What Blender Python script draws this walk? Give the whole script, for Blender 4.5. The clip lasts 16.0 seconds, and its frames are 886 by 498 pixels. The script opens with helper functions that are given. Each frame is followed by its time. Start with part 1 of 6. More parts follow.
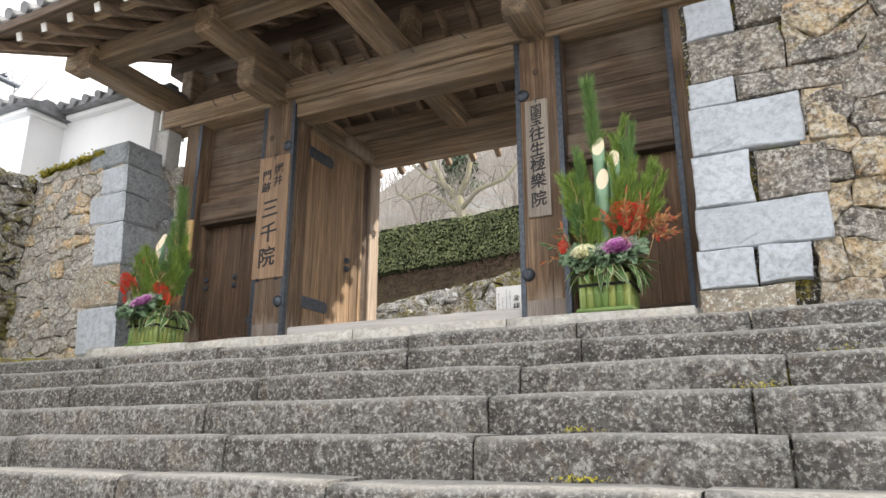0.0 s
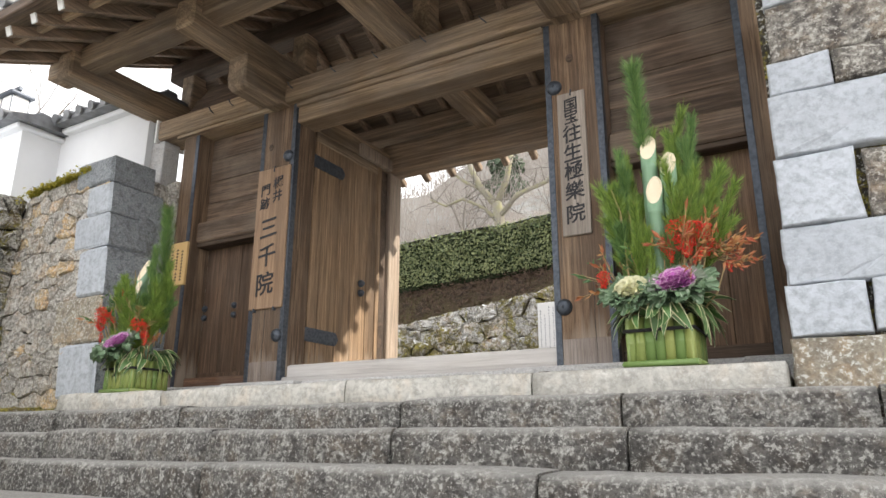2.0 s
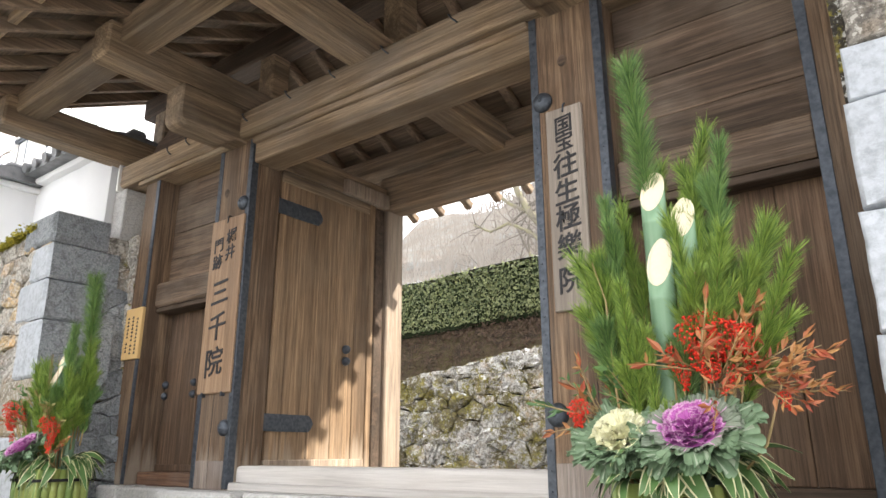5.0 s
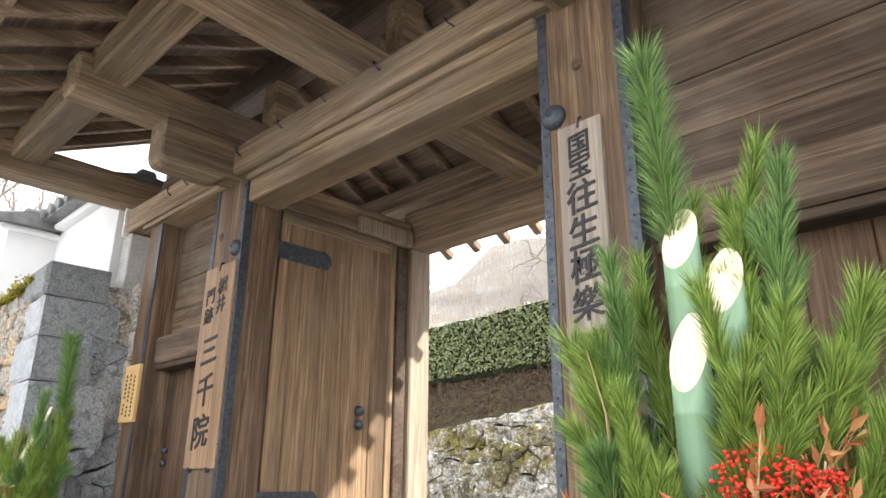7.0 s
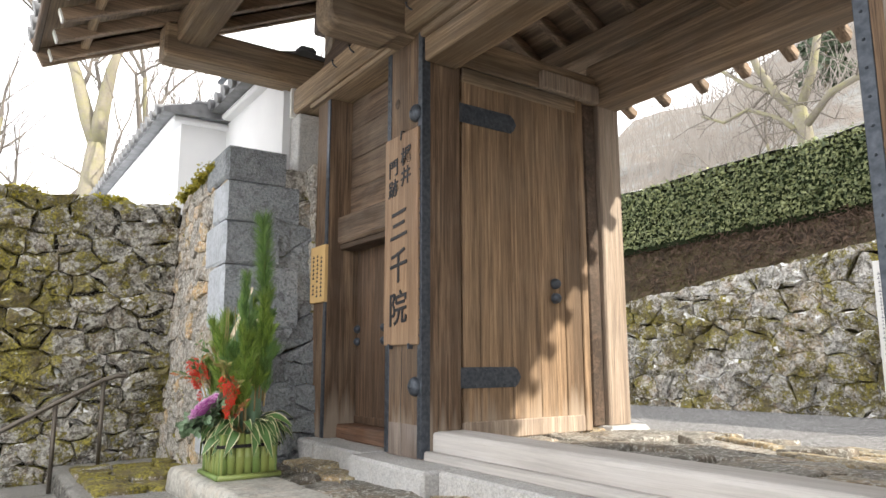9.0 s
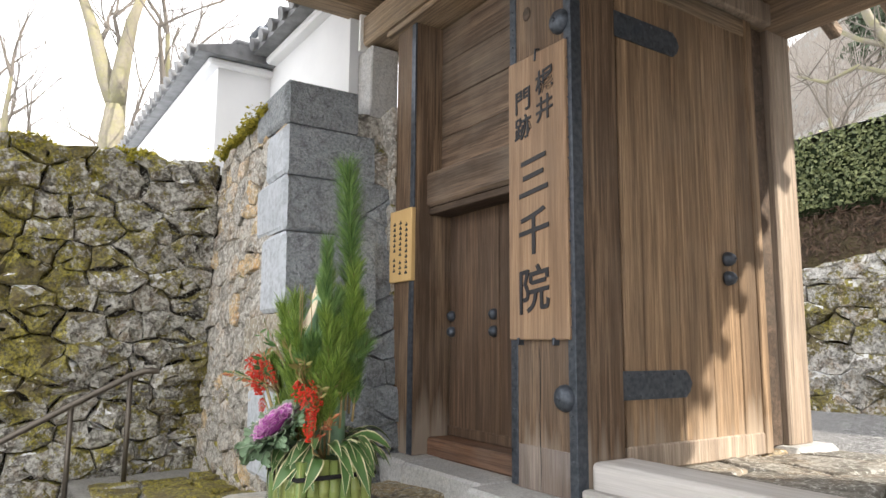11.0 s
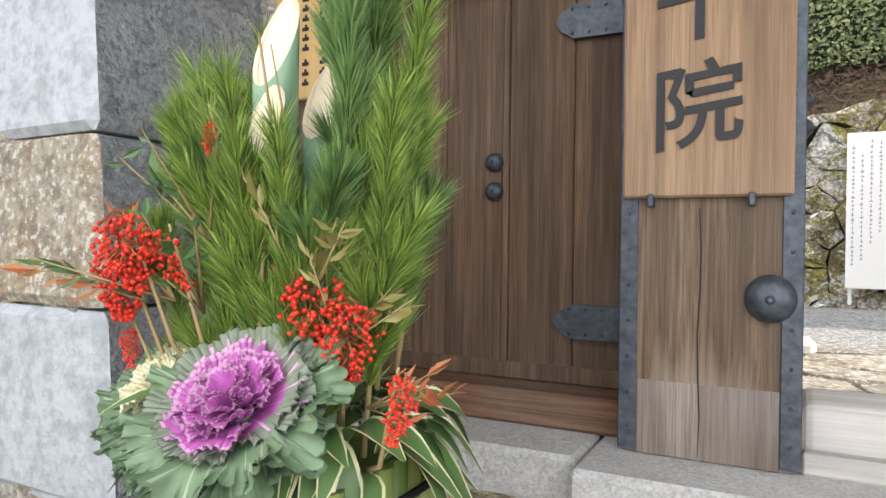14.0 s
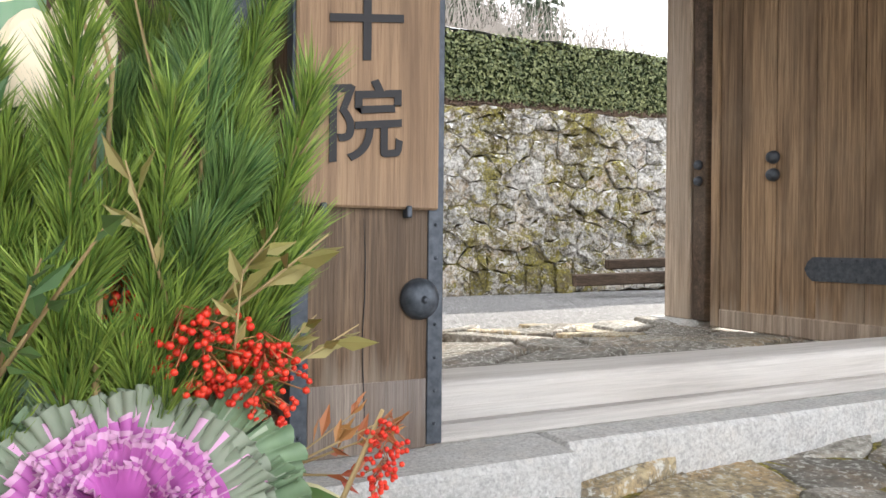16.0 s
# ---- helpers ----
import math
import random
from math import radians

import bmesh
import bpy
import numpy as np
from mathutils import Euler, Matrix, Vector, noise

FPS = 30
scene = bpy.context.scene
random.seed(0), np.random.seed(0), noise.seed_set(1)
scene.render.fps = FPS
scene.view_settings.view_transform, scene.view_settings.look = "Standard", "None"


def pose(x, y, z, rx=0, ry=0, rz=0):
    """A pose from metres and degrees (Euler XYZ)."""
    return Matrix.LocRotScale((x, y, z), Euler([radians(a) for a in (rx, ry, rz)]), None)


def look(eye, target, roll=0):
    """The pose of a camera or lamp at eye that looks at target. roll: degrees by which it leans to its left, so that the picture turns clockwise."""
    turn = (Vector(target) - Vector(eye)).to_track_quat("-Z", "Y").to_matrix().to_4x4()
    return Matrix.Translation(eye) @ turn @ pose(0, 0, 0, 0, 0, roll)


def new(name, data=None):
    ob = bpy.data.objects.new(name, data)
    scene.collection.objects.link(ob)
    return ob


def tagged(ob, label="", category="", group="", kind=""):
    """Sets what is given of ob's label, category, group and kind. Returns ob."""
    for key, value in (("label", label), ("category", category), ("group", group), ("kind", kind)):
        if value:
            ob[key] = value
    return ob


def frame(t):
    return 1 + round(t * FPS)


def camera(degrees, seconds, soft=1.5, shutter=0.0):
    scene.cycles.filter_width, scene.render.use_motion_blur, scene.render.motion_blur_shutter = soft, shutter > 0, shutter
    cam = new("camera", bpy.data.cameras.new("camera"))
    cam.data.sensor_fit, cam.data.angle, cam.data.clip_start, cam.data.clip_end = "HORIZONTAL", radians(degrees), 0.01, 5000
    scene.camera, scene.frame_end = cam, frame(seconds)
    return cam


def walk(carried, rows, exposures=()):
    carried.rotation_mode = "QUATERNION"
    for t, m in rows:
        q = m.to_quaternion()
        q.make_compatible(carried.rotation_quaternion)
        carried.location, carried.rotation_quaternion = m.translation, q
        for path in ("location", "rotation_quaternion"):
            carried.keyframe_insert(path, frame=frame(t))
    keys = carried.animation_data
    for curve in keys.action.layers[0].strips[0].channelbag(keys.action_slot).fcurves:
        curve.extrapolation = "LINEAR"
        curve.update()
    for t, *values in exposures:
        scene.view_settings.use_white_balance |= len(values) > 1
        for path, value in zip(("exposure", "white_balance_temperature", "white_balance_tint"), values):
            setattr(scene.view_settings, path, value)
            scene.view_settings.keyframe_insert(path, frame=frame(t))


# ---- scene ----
cam = camera(65.9, 16.0)
METRES, EYE, TILT, LEAN, TURN = 9.0, 1.5, 0.0, 0.0, 25.5
ROWS = [
    (0.0, 0.0, 0.0, 0.0, -0.02, 15.71, -0.07),
    (0.5, 0.0098, 0.0241, 0.009, 1.06, 15.79, -0.15),
    (1.0, 0.0166, 0.0519, 0.0239, 2.02, 15.78, -0.15),
    (1.5, 0.022, 0.0819, 0.0408, 3.46, 15.71, -0.09),
    (2.0, 0.0293, 0.1097, 0.0542, 4.41, 15.74, -0.13),
    (2.5, 0.0358, 0.1378, 0.0691, 5.17, 15.76, -0.17),
    (3.0, 0.0425, 0.1661, 0.0859, 6.02, 15.7, -0.13),
    (3.5, 0.0595, 0.1895, 0.0997, 7.06, 15.81, 0.06),
    (4.0, 0.0737, 0.2132, 0.1119, 8.6, 15.89, 0.11),
    (4.5, 0.0858, 0.2365, 0.1265, 10.24, 16.1, -0.01),
    (5.0, 0.1031, 0.2577, 0.1383, 11.89, 16.65, 0.12),
    (7.5, 0.1185, 0.3624, 0.1868, 19.08, 18.68, -0.41),
    (8.0, 0.0975, 0.3688, 0.1894, 20.1, 16.05, -0.07),
    (8.5, 0.0795, 0.3759, 0.1861, 26.22, 9.9, 0.07),
    (9.0, 0.0634, 0.383, 0.1771, 29.91, 9.23, 0.1),
    (11.5, -0.1088, 0.4886, 0.1867, 31.1, 6.99, -0.34),
    (12.0, -0.1473, 0.513, 0.1854, 30.94, 5.0, -0.27),
    (12.5, -0.185, 0.5347, 0.1803, 30.71, 2.52, -0.22),
    (13.0, -0.2225, 0.5584, 0.1775, 29.4, 0.01, -0.35),
    (13.5, -0.2533, 0.5799, 0.1748, 22.05, -0.6, -0.65),
    (14.0, -0.2813, 0.5986, 0.1737, 1.69, -0.55, -0.65),
    (14.5, -0.3073, 0.6158, 0.1737, -10.56, -0.38, -0.47),
    (15.0, -0.3285, 0.6303, 0.1764, -22.12, -0.4, -0.62),
    (15.5, -0.3418, 0.6371, 0.1747, -38.18, -0.21, -0.5),
    (16.0, -0.3616, 0.6456, 0.1754, -50.47, -0.06, -0.52),
]
walk(cam, [(t, pose(0, 0, EYE, TILT, LEAN, TURN) @ pose(METRES * x, METRES * y, METRES * z, 90 + pitch, roll, yaw)) for t, x, y, z, yaw, pitch, roll in ROWS],
     [(0.0, 0.48, 6600, 10), (3.0, 0.57, 6600, 10), (5.0, 0.86, 6650, 10), (7.5, 1.1, 6600, 10), (8.0, 1.04, 6600, 10), (8.5, 0.92, 6650, 10), (9.0, 0.69, 6650, 10), (12.0, 0.74, 6600, 10), (13.3, 1.02, 6600, 10), (14.0, 1.03, 6500, 10), (15.0, 1.08, 6450, 10), (16.0, 0.9, 6450, 10)])

# ---- world, sun ----
world = bpy.data.worlds.new("sky")
scene.world = world
world.use_nodes = True
wt = world.node_tree
wt.nodes.clear()
w_out = wt.nodes.new("ShaderNodeOutputWorld")
w_bg = wt.nodes.new("ShaderNodeBackground")
w_sky = wt.nodes.new("ShaderNodeTexSky")
w_sky.sky_type = "NISHITA"
w_sky.sun_disc = False
SUN = Vector((2.2, 1.0, 1.45)).normalized()
w_sky.sun_elevation = math.asin(SUN.z)
w_sky.sun_rotation = math.atan2(SUN.x, SUN.y)
w_sky.dust_density = 4.0
w_mix = wt.nodes.new("ShaderNodeMix")
w_mix.data_type = "RGBA"
w_coord = wt.nodes.new("ShaderNodeTexCoord")
w_noise = wt.nodes.new("ShaderNodeTexNoise")
w_noise.inputs["Scale"].default_value = 2.5
w_noise.inputs["Detail"].default_value = 6
w_ramp = wt.nodes.new("ShaderNodeMapRange")
w_ramp.inputs[1].default_value, w_ramp.inputs[2].default_value = 0.3, 0.6
w_ramp.inputs[3].default_value, w_ramp.inputs[4].default_value = 0.72, 0.97
wt.links.new(w_coord.outputs["Generated"], w_noise.inputs["Vector"])
wt.links.new(w_noise.outputs["Fac"], w_ramp.inputs[0])
wt.links.new(w_ramp.outputs[0], w_mix.inputs["Factor"])
wt.links.new(w_sky.outputs[0], w_mix.inputs["A"])
w_mix.inputs["B"].default_value = (12.0, 12.0, 12.2, 1)
wt.links.new(w_mix.outputs["Result"], w_bg.inputs["Color"])
w_bg.inputs["Strength"].default_value = 0.15
wt.links.new(w_bg.outputs[0], w_out.inputs[0])
sun = new("sun", bpy.data.lights.new("sun", "SUN"))
sun.data.energy, sun.data.angle, sun.data.color = 4.8, radians(0.8), (1.0, 0.93, 0.82)
sun.matrix_world = look((0, 0, 30), Vector((0, 0, 30)) - SUN)


# ---- materials ----
class Mat:
    """A small node builder round one Principled material."""

    def __init__(self, name, rough=0.7, metal=0.0, spec=0.35):
        self.m = bpy.data.materials.new(name)
        self.m.use_nodes = True
        self.t = self.m.node_tree
        self.b = self.t.nodes["Principled BSDF"]
        self.b.inputs["Roughness"].default_value = rough
        self.b.inputs["Metallic"].default_value = metal
        self.b.inputs["Specular IOR Level"].default_value = spec
        self.coord = self.t.nodes.new("ShaderNodeTexCoord").outputs["Object"]

    def scaled(self, sx, sy, sz, offset=None):
        n = self.t.nodes.new("ShaderNodeMapping")
        n.inputs["Scale"].default_value = (sx, sy, sz)
        self.t.links.new(self.coord, n.inputs["Vector"])
        if offset is not None:
            self.t.links.new(offset, n.inputs["Location"])
        return n.outputs[0]

    def noise(self, scale, detail=4, rough=0.55, vec=None, dist=0.0):
        n = self.t.nodes.new("ShaderNodeTexNoise")
        n.inputs["Scale"].default_value, n.inputs["Detail"].default_value = scale, detail
        n.inputs["Roughness"].default_value, n.inputs["Distortion"].default_value = rough, dist
        self.t.links.new(vec or self.coord, n.inputs["Vector"])
        return n.outputs["Fac"]

    def voronoi(self, scale, vec=None, feature="F1"):
        n = self.t.nodes.new("ShaderNodeTexVoronoi")
        n.feature = feature
        n.inputs["Scale"].default_value = scale
        self.t.links.new(vec or self.coord, n.inputs["Vector"])
        return n.outputs["Distance"]

    def ramp(self, fac, lo, hi, a=0.0, b=1.0):
        n = self.t.nodes.new("ShaderNodeMapRange")
        for i, v in enumerate((lo, hi, a, b)):
            n.inputs[i + 1].default_value = v
        self.t.links.new(fac, n.inputs[0])
        return n.outputs[0]

    def calc(self, op, a, b):
        n = self.t.nodes.new("ShaderNodeMath")
        n.operation = op
        for i, v in enumerate((a, b)):
            if isinstance(v, (int, float)):
                n.inputs[i].default_value = v
            else:
                self.t.links.new(v, n.inputs[i])
        return n.outputs[0]

    def mix(self, fac, a, b, mode="MIX"):
        n = self.t.nodes.new("ShaderNodeMix")
        n.data_type, n.blend_type = "RGBA", mode
        if isinstance(fac, (int, float)):
            n.inputs["Factor"].default_value = fac
        else:
            self.t.links.new(fac, n.inputs["Factor"])
        for key, v in (("A", a), ("B", b)):
            if isinstance(v, tuple):
                n.inputs[key].default_value = (*v, 1)
            else:
                self.t.links.new(v, n.inputs[key])
        return n.outputs["Result"]

    def random(self, island=False):
        if island:
            return self.t.nodes.new("ShaderNodeNewGeometry").outputs["Random Per Island"]
        return self.t.nodes.new("ShaderNodeObjectInfo").outputs["Random"]

    def up(self):
        g = self.t.nodes.new("ShaderNodeNewGeometry").outputs["Normal"]
        s = self.t.nodes.new("ShaderNodeSeparateXYZ")
        self.t.links.new(g, s.inputs[0])
        return s.outputs["Z"]

    def base(self, c):
        if isinstance(c, tuple):
            self.b.inputs["Base Color"].default_value = (*c, 1)
        else:
            self.t.links.new(c, self.b.inputs["Base Color"])
        return self

    def rough(self, r):
        self.t.links.new(r, self.b.inputs["Roughness"])
        return self

    def bump(self, h, strength=0.4, dist=0.01):
        n = self.t.nodes.new("ShaderNodeBump")
        n.inputs["Strength"].default_value, n.inputs["Distance"].default_value = strength, dist
        self.t.links.new(h, n.inputs["Height"])
        self.t.links.new(n.outputs[0], self.b.inputs["Normal"])
        return self


def wood(name, axis, dark, light, grey=(0.30, 0.28, 0.26), wear=0.35, rough=0.75, low=None, grain=0.7, gain=1.0):
    """Weathered timber with its grain along one axis. low: height under which splash has bleached it grey."""
    k = Mat(name, rough)
    dark, light = [tuple((0.93 * v + 0.07 * sum(col) / 3) * g for v in col) for col, g in ((dark, 1.65 * gain), (light, 1.75 * gain))]
    fine = [55, 55, 55]
    mid = [9, 9, 9]
    fine[axis], mid[axis] = 1.6, 0.5
    rnd = k.random()
    off = k.calc("MULTIPLY", rnd, 37.0)
    g = k.noise(1, 6, 0.65, k.scaled(*fine, off), 0.3)
    h = k.noise(1, 4, 0.6, k.scaled(*mid, off), 0.8)
    big = k.noise(1.7, 3, 0.6)
    hair = [230, 230, 230]
    hair[axis] = 4
    g2 = k.noise(1, 5, 0.7, k.scaled(*hair, off), 0.4)
    c = k.mix(k.ramp(h, 0.3, 0.7), dark, light)
    c = k.mix(k.ramp(g, 0.4, 0.66, 0.0, grain), c, tuple(v * 0.4 for v in dark))
    c = k.mix(k.ramp(g2, 0.5, 0.62, 0.0, grain * 0.75), c, tuple(v * 0.35 for v in dark))
    soot = [v * 0.45 for v in mid]
    stain = k.noise(1, 6, 0.68, k.scaled(*soot, off), 0.5)
    c = k.mix(k.ramp(stain, 0.47, 0.6, 0.0, 0.7), c, tuple(v * 0.55 for v in dark))
    streak = k.noise(1, 3, 0.5, k.scaled(*[v * 2.2 if v > 1 else v * 1.6 for v in mid], off), 0.2)
    c = k.mix(k.ramp(streak, 0.55, 0.8, 0.0, 0.22), c, tuple(min(0.7, v * 1.25) for v in light))
    c = k.mix(k.calc('MULTIPLY', k.ramp(big, 0.42, 0.68, 0.0, wear), k.ramp(g2, 0.3, 0.6, 1.0, 0.35)), c, grey)
    c = k.mix(k.ramp(g, 0.42, 0.30, 0.0, 0.28), c, tuple(0.5 * a + 0.5 * b for a, b in zip(light, grey)))
    tone = k.ramp(rnd, 0, 1, 0.78, 1.18)
    c = k.mix(1.0, c, k.mix(tone, (0, 0, 0), (1, 1, 1)), "MULTIPLY")
    if low is not None:
        sep = k.t.nodes.new("ShaderNodeSeparateXYZ")
        k.t.links.new(k.coord, sep.inputs[0])
        wav = k.calc("ADD", sep.outputs["Z"], k.ramp(h, 0.2, 0.8, -0.28, 0.28))
        c = k.mix(k.ramp(wav, low - 0.12, low + 0.12, 0.8, 0.0), c, tuple(v * 1.25 for v in grey))
    k.base(c).bump(k.calc("ADD", k.calc("ADD", g, k.calc("MULTIPLY", g2, -0.6)), k.calc("MULTIPLY", h, 0.6)), 0.6, 0.005)
    return k.m


def stone(name, a, b, dark, lichen=(0.62, 0.62, 0.58), lichen_amount=0.25, moss=0.0, scale=1.0, bump=0.7, rough=0.85, tint=None, tone=(0.5, 1.2), tread=None, snow=0.0, warmth=0.7, speck=1.0):
    k = Mat(name, rough)
    rnd = k.random()
    off = k.calc("MULTIPLY", rnd, 53.0)
    v = k.scaled(scale, scale, scale, off)
    n1 = k.noise(3.5, 6, 0.62, v)
    n2 = k.noise(22, 5, 0.65, v)
    n3 = k.noise(7, 7, 0.7, v, 0.6)
    c = k.mix(k.ramp(n1, 0.32, 0.68), a, b)
    if tint:
        c = k.mix(k.ramp(rnd, 0.72, 0.8), c, tint)
    c = k.mix(1.0, c, k.mix(k.ramp(rnd, 0, 1, tone[0], tone[1]), (0, 0, 0), (1, 1, 1)), "MULTIPLY")
    c = k.mix(k.ramp(n3, 0.5, 0.6, 0.0, 0.8), c, dark)
    warm = k.noise(4.5, 4, 0.6, v, 0.4)
    c = k.mix(k.ramp(warm, 0.48, 0.66, 0.0, warmth), c, k.mix(1.0, c, (1.12, 0.88, 0.66), "MULTIPLY"))
    spots = k.noise(13, 6, 0.75, v, 0.3)
    c = k.mix(k.ramp(spots, 0.62 - lichen_amount * 0.25, 0.7 - lichen_amount * 0.2, 0.0, 0.8), c, lichen)
    c = k.mix(k.ramp(n2, 0.46, 0.64, 0.0, 0.62), c, tuple(x * 0.7 for x in dark))
    fleck = k.noise(38, 4, 0.7, v)
    c = k.mix(k.ramp(fleck, 0.55, 0.60, 0.0, 0.72 * speck), c, lichen)
    c = k.mix(k.ramp(fleck, 0.45, 0.40, 0.0, 0.5 * speck), c, tuple(x * 0.6 for x in dark))
    # upward faces are mixed towards the tread colour, paler than the risers
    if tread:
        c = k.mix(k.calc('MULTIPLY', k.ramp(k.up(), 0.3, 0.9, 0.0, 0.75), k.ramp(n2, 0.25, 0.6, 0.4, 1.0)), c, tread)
    if moss:
        mo = k.calc("ADD", k.calc("MULTIPLY", k.noise(1.3, 4, 0.6), 0.38), k.calc("ADD", k.calc("MULTIPLY", k.noise(7, 6, 0.75), 0.37), k.calc("MULTIPLY", k.noise(34, 5, 0.75), 0.25)))
        mo = k.calc("ADD", mo, k.ramp(k.up(), 0.1, 0.9, 0.0, 0.1))
        mc = k.mix(k.ramp(k.noise(45, 4, 0.7), 0.38, 0.62), (0.05, 0.045, 0.014), (0.36, 0.31, 0.04))
        mc = k.mix(k.ramp(k.noise(5, 4, 0.6), 0.45, 0.62, 0.0, 0.75), mc, (0.085, 0.062, 0.035))
        c = k.mix(k.ramp(mo, 0.62 - moss * 0.2, 0.655 - moss * 0.2, 0.0, 0.9), c, mc)
    if snow:
        c = k.mix(k.calc('MULTIPLY', k.ramp(k.up(), 0.25, 0.6), k.ramp(k.noise(6, 4, 0.7), 0.58 - snow * 0.2, 0.62 - snow * 0.2)), c, (0.78, 0.79, 0.8))
    k.base(c)
    k.bump(k.calc("ADD", k.calc("MULTIPLY", n1, 1.2), k.calc("ADD", n2, n3)), bump, 0.02)
    return k.m


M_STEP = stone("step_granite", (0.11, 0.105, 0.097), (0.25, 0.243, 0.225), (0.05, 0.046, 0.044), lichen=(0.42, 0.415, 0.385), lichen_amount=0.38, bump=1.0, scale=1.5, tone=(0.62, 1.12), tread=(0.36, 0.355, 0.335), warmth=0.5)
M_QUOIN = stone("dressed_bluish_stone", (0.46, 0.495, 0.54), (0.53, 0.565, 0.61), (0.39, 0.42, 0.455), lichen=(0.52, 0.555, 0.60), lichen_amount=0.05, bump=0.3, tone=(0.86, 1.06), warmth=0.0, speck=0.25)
M_WARM = stone("dressed_tan_stone", (0.42, 0.38, 0.30), (0.52, 0.47, 0.38), (0.22, 0.19, 0.15), lichen_amount=0.15, bump=0.4)
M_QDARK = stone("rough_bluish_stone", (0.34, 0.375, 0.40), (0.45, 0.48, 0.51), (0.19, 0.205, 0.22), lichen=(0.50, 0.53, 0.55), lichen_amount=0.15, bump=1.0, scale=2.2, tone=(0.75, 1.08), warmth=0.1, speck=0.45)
M_RUBBLE = stone("rubble_stone", (0.21, 0.195, 0.17), (0.40, 0.375, 0.33), (0.065, 0.058, 0.055), lichen=(0.55, 0.53, 0.48), lichen_amount=0.4, moss=0.02, bump=1.0, tint=(0.48, 0.39, 0.25))
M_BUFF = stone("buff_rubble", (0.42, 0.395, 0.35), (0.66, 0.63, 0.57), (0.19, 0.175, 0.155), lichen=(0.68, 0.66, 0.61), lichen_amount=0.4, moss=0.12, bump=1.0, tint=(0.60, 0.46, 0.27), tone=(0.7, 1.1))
M_MOSSY = stone("mossy_rubble", (0.22, 0.205, 0.18), (0.44, 0.42, 0.375), (0.07, 0.06, 0.05), lichen=(0.62, 0.61, 0.56), lichen_amount=0.7, moss=0.64, bump=1.0, tone=(0.4, 1.3), snow=0.12)
M_MOSSFLAG = stone("mossy_flagstone", (0.27, 0.255, 0.225), (0.45, 0.43, 0.38), (0.085, 0.075, 0.065), lichen_amount=0.3, moss=0.62, bump=0.6)
M_BACK = stone("garden_wall_stone", (0.38, 0.365, 0.34), (0.60, 0.59, 0.55), (0.13, 0.12, 0.105), lichen=(0.76, 0.75, 0.72), lichen_amount=0.68, moss=0.58, bump=1.0, tone=(0.6, 1.3), snow=0.2, tint=(0.52, 0.44, 0.32))
M_MORTAR = stone("earthy_joint", (0.22, 0.2, 0.165), (0.36, 0.33, 0.28), (0.07, 0.062, 0.05), lichen_amount=0.4, moss=0.55)
# joint colour darkened to stand in for deep shadow between the stones
M_JOINT = stone("dark_joint", (0.05, 0.043, 0.034), (0.11, 0.097, 0.075), (0.025, 0.022, 0.018), lichen_amount=0.1, moss=0.45)
M_SLAB = stone("pale_slab", (0.46, 0.45, 0.41), (0.58, 0.565, 0.52), (0.36, 0.35, 0.32), lichen=(0.64, 0.63, 0.59), lichen_amount=0.2, bump=0.35, rough=0.75, tone=(0.88, 1.05), warmth=0.3, speck=0.4)
M_FLAG = stone("flagstone", (0.27, 0.255, 0.22), (0.42, 0.40, 0.36), (0.13, 0.12, 0.10), lichen_amount=0.12, bump=0.4, rough=0.6, tint=(0.44, 0.36, 0.22))
M_GRANITE = stone("pale_granite", (0.52, 0.52, 0.51), (0.64, 0.64, 0.63), (0.44, 0.44, 0.44), lichen=(0.7, 0.7, 0.69), lichen_amount=0.2, bump=0.35, scale=3, tone=(0.92, 1.04), warmth=0.12, speck=0.6)
M_GRAVEL = stone("gravel", (0.24, 0.24, 0.25), (0.42, 0.42, 0.43), (0.10, 0.10, 0.105), lichen=(0.62, 0.62, 0.62), lichen_amount=0.5, scale=2.2, bump=1.0, warmth=0.2)

M_WX = wood("timber_along_x", 0, (0.12, 0.08, 0.046), (0.33, 0.235, 0.145), wear=0.45, gain=1.12)
M_WY = wood("timber_along_y", 1, (0.11, 0.075, 0.046), (0.31, 0.22, 0.135), wear=0.4, gain=1.15)
M_POST = wood("post_timber", 2, (0.075, 0.045, 0.027), (0.185, 0.12, 0.07), grey=(0.30, 0.25, 0.20), wear=0.35, grain=0.9, gain=1.2, low=2.66)
M_REPAIR = wood("grey_spliced_timber", 2, (0.12, 0.09, 0.072), (0.22, 0.185, 0.158), grey=(0.40, 0.38, 0.38), wear=0.75, grain=0.6, gain=1.2)
M_DARKX = wood("dark_panel_along_x", 0, (0.036, 0.024, 0.016), (0.095, 0.061, 0.041), grey=(0.22, 0.18, 0.145), wear=0.4, gain=1.1)
M_PANEL = wood("weathered_panel", 0, (0.045, 0.03, 0.02), (0.15, 0.10, 0.066), grey=(0.34, 0.28, 0.225), wear=0.6, gain=1.15)
M_REARX = wood("rear_beam_timber", 0, (0.10, 0.068, 0.042), (0.25, 0.175, 0.11), wear=0.4, gain=1.3)
M_DARKY = wood("dark_rafter", 1, (0.10, 0.072, 0.048), (0.24, 0.165, 0.11), wear=0.3, gain=1.4)
M_DOOR = wood("door_plank", 2, (0.10, 0.062, 0.035), (0.245, 0.16, 0.09), grey=(0.34, 0.275, 0.21), wear=0.35, low=2.7, gain=1.25)
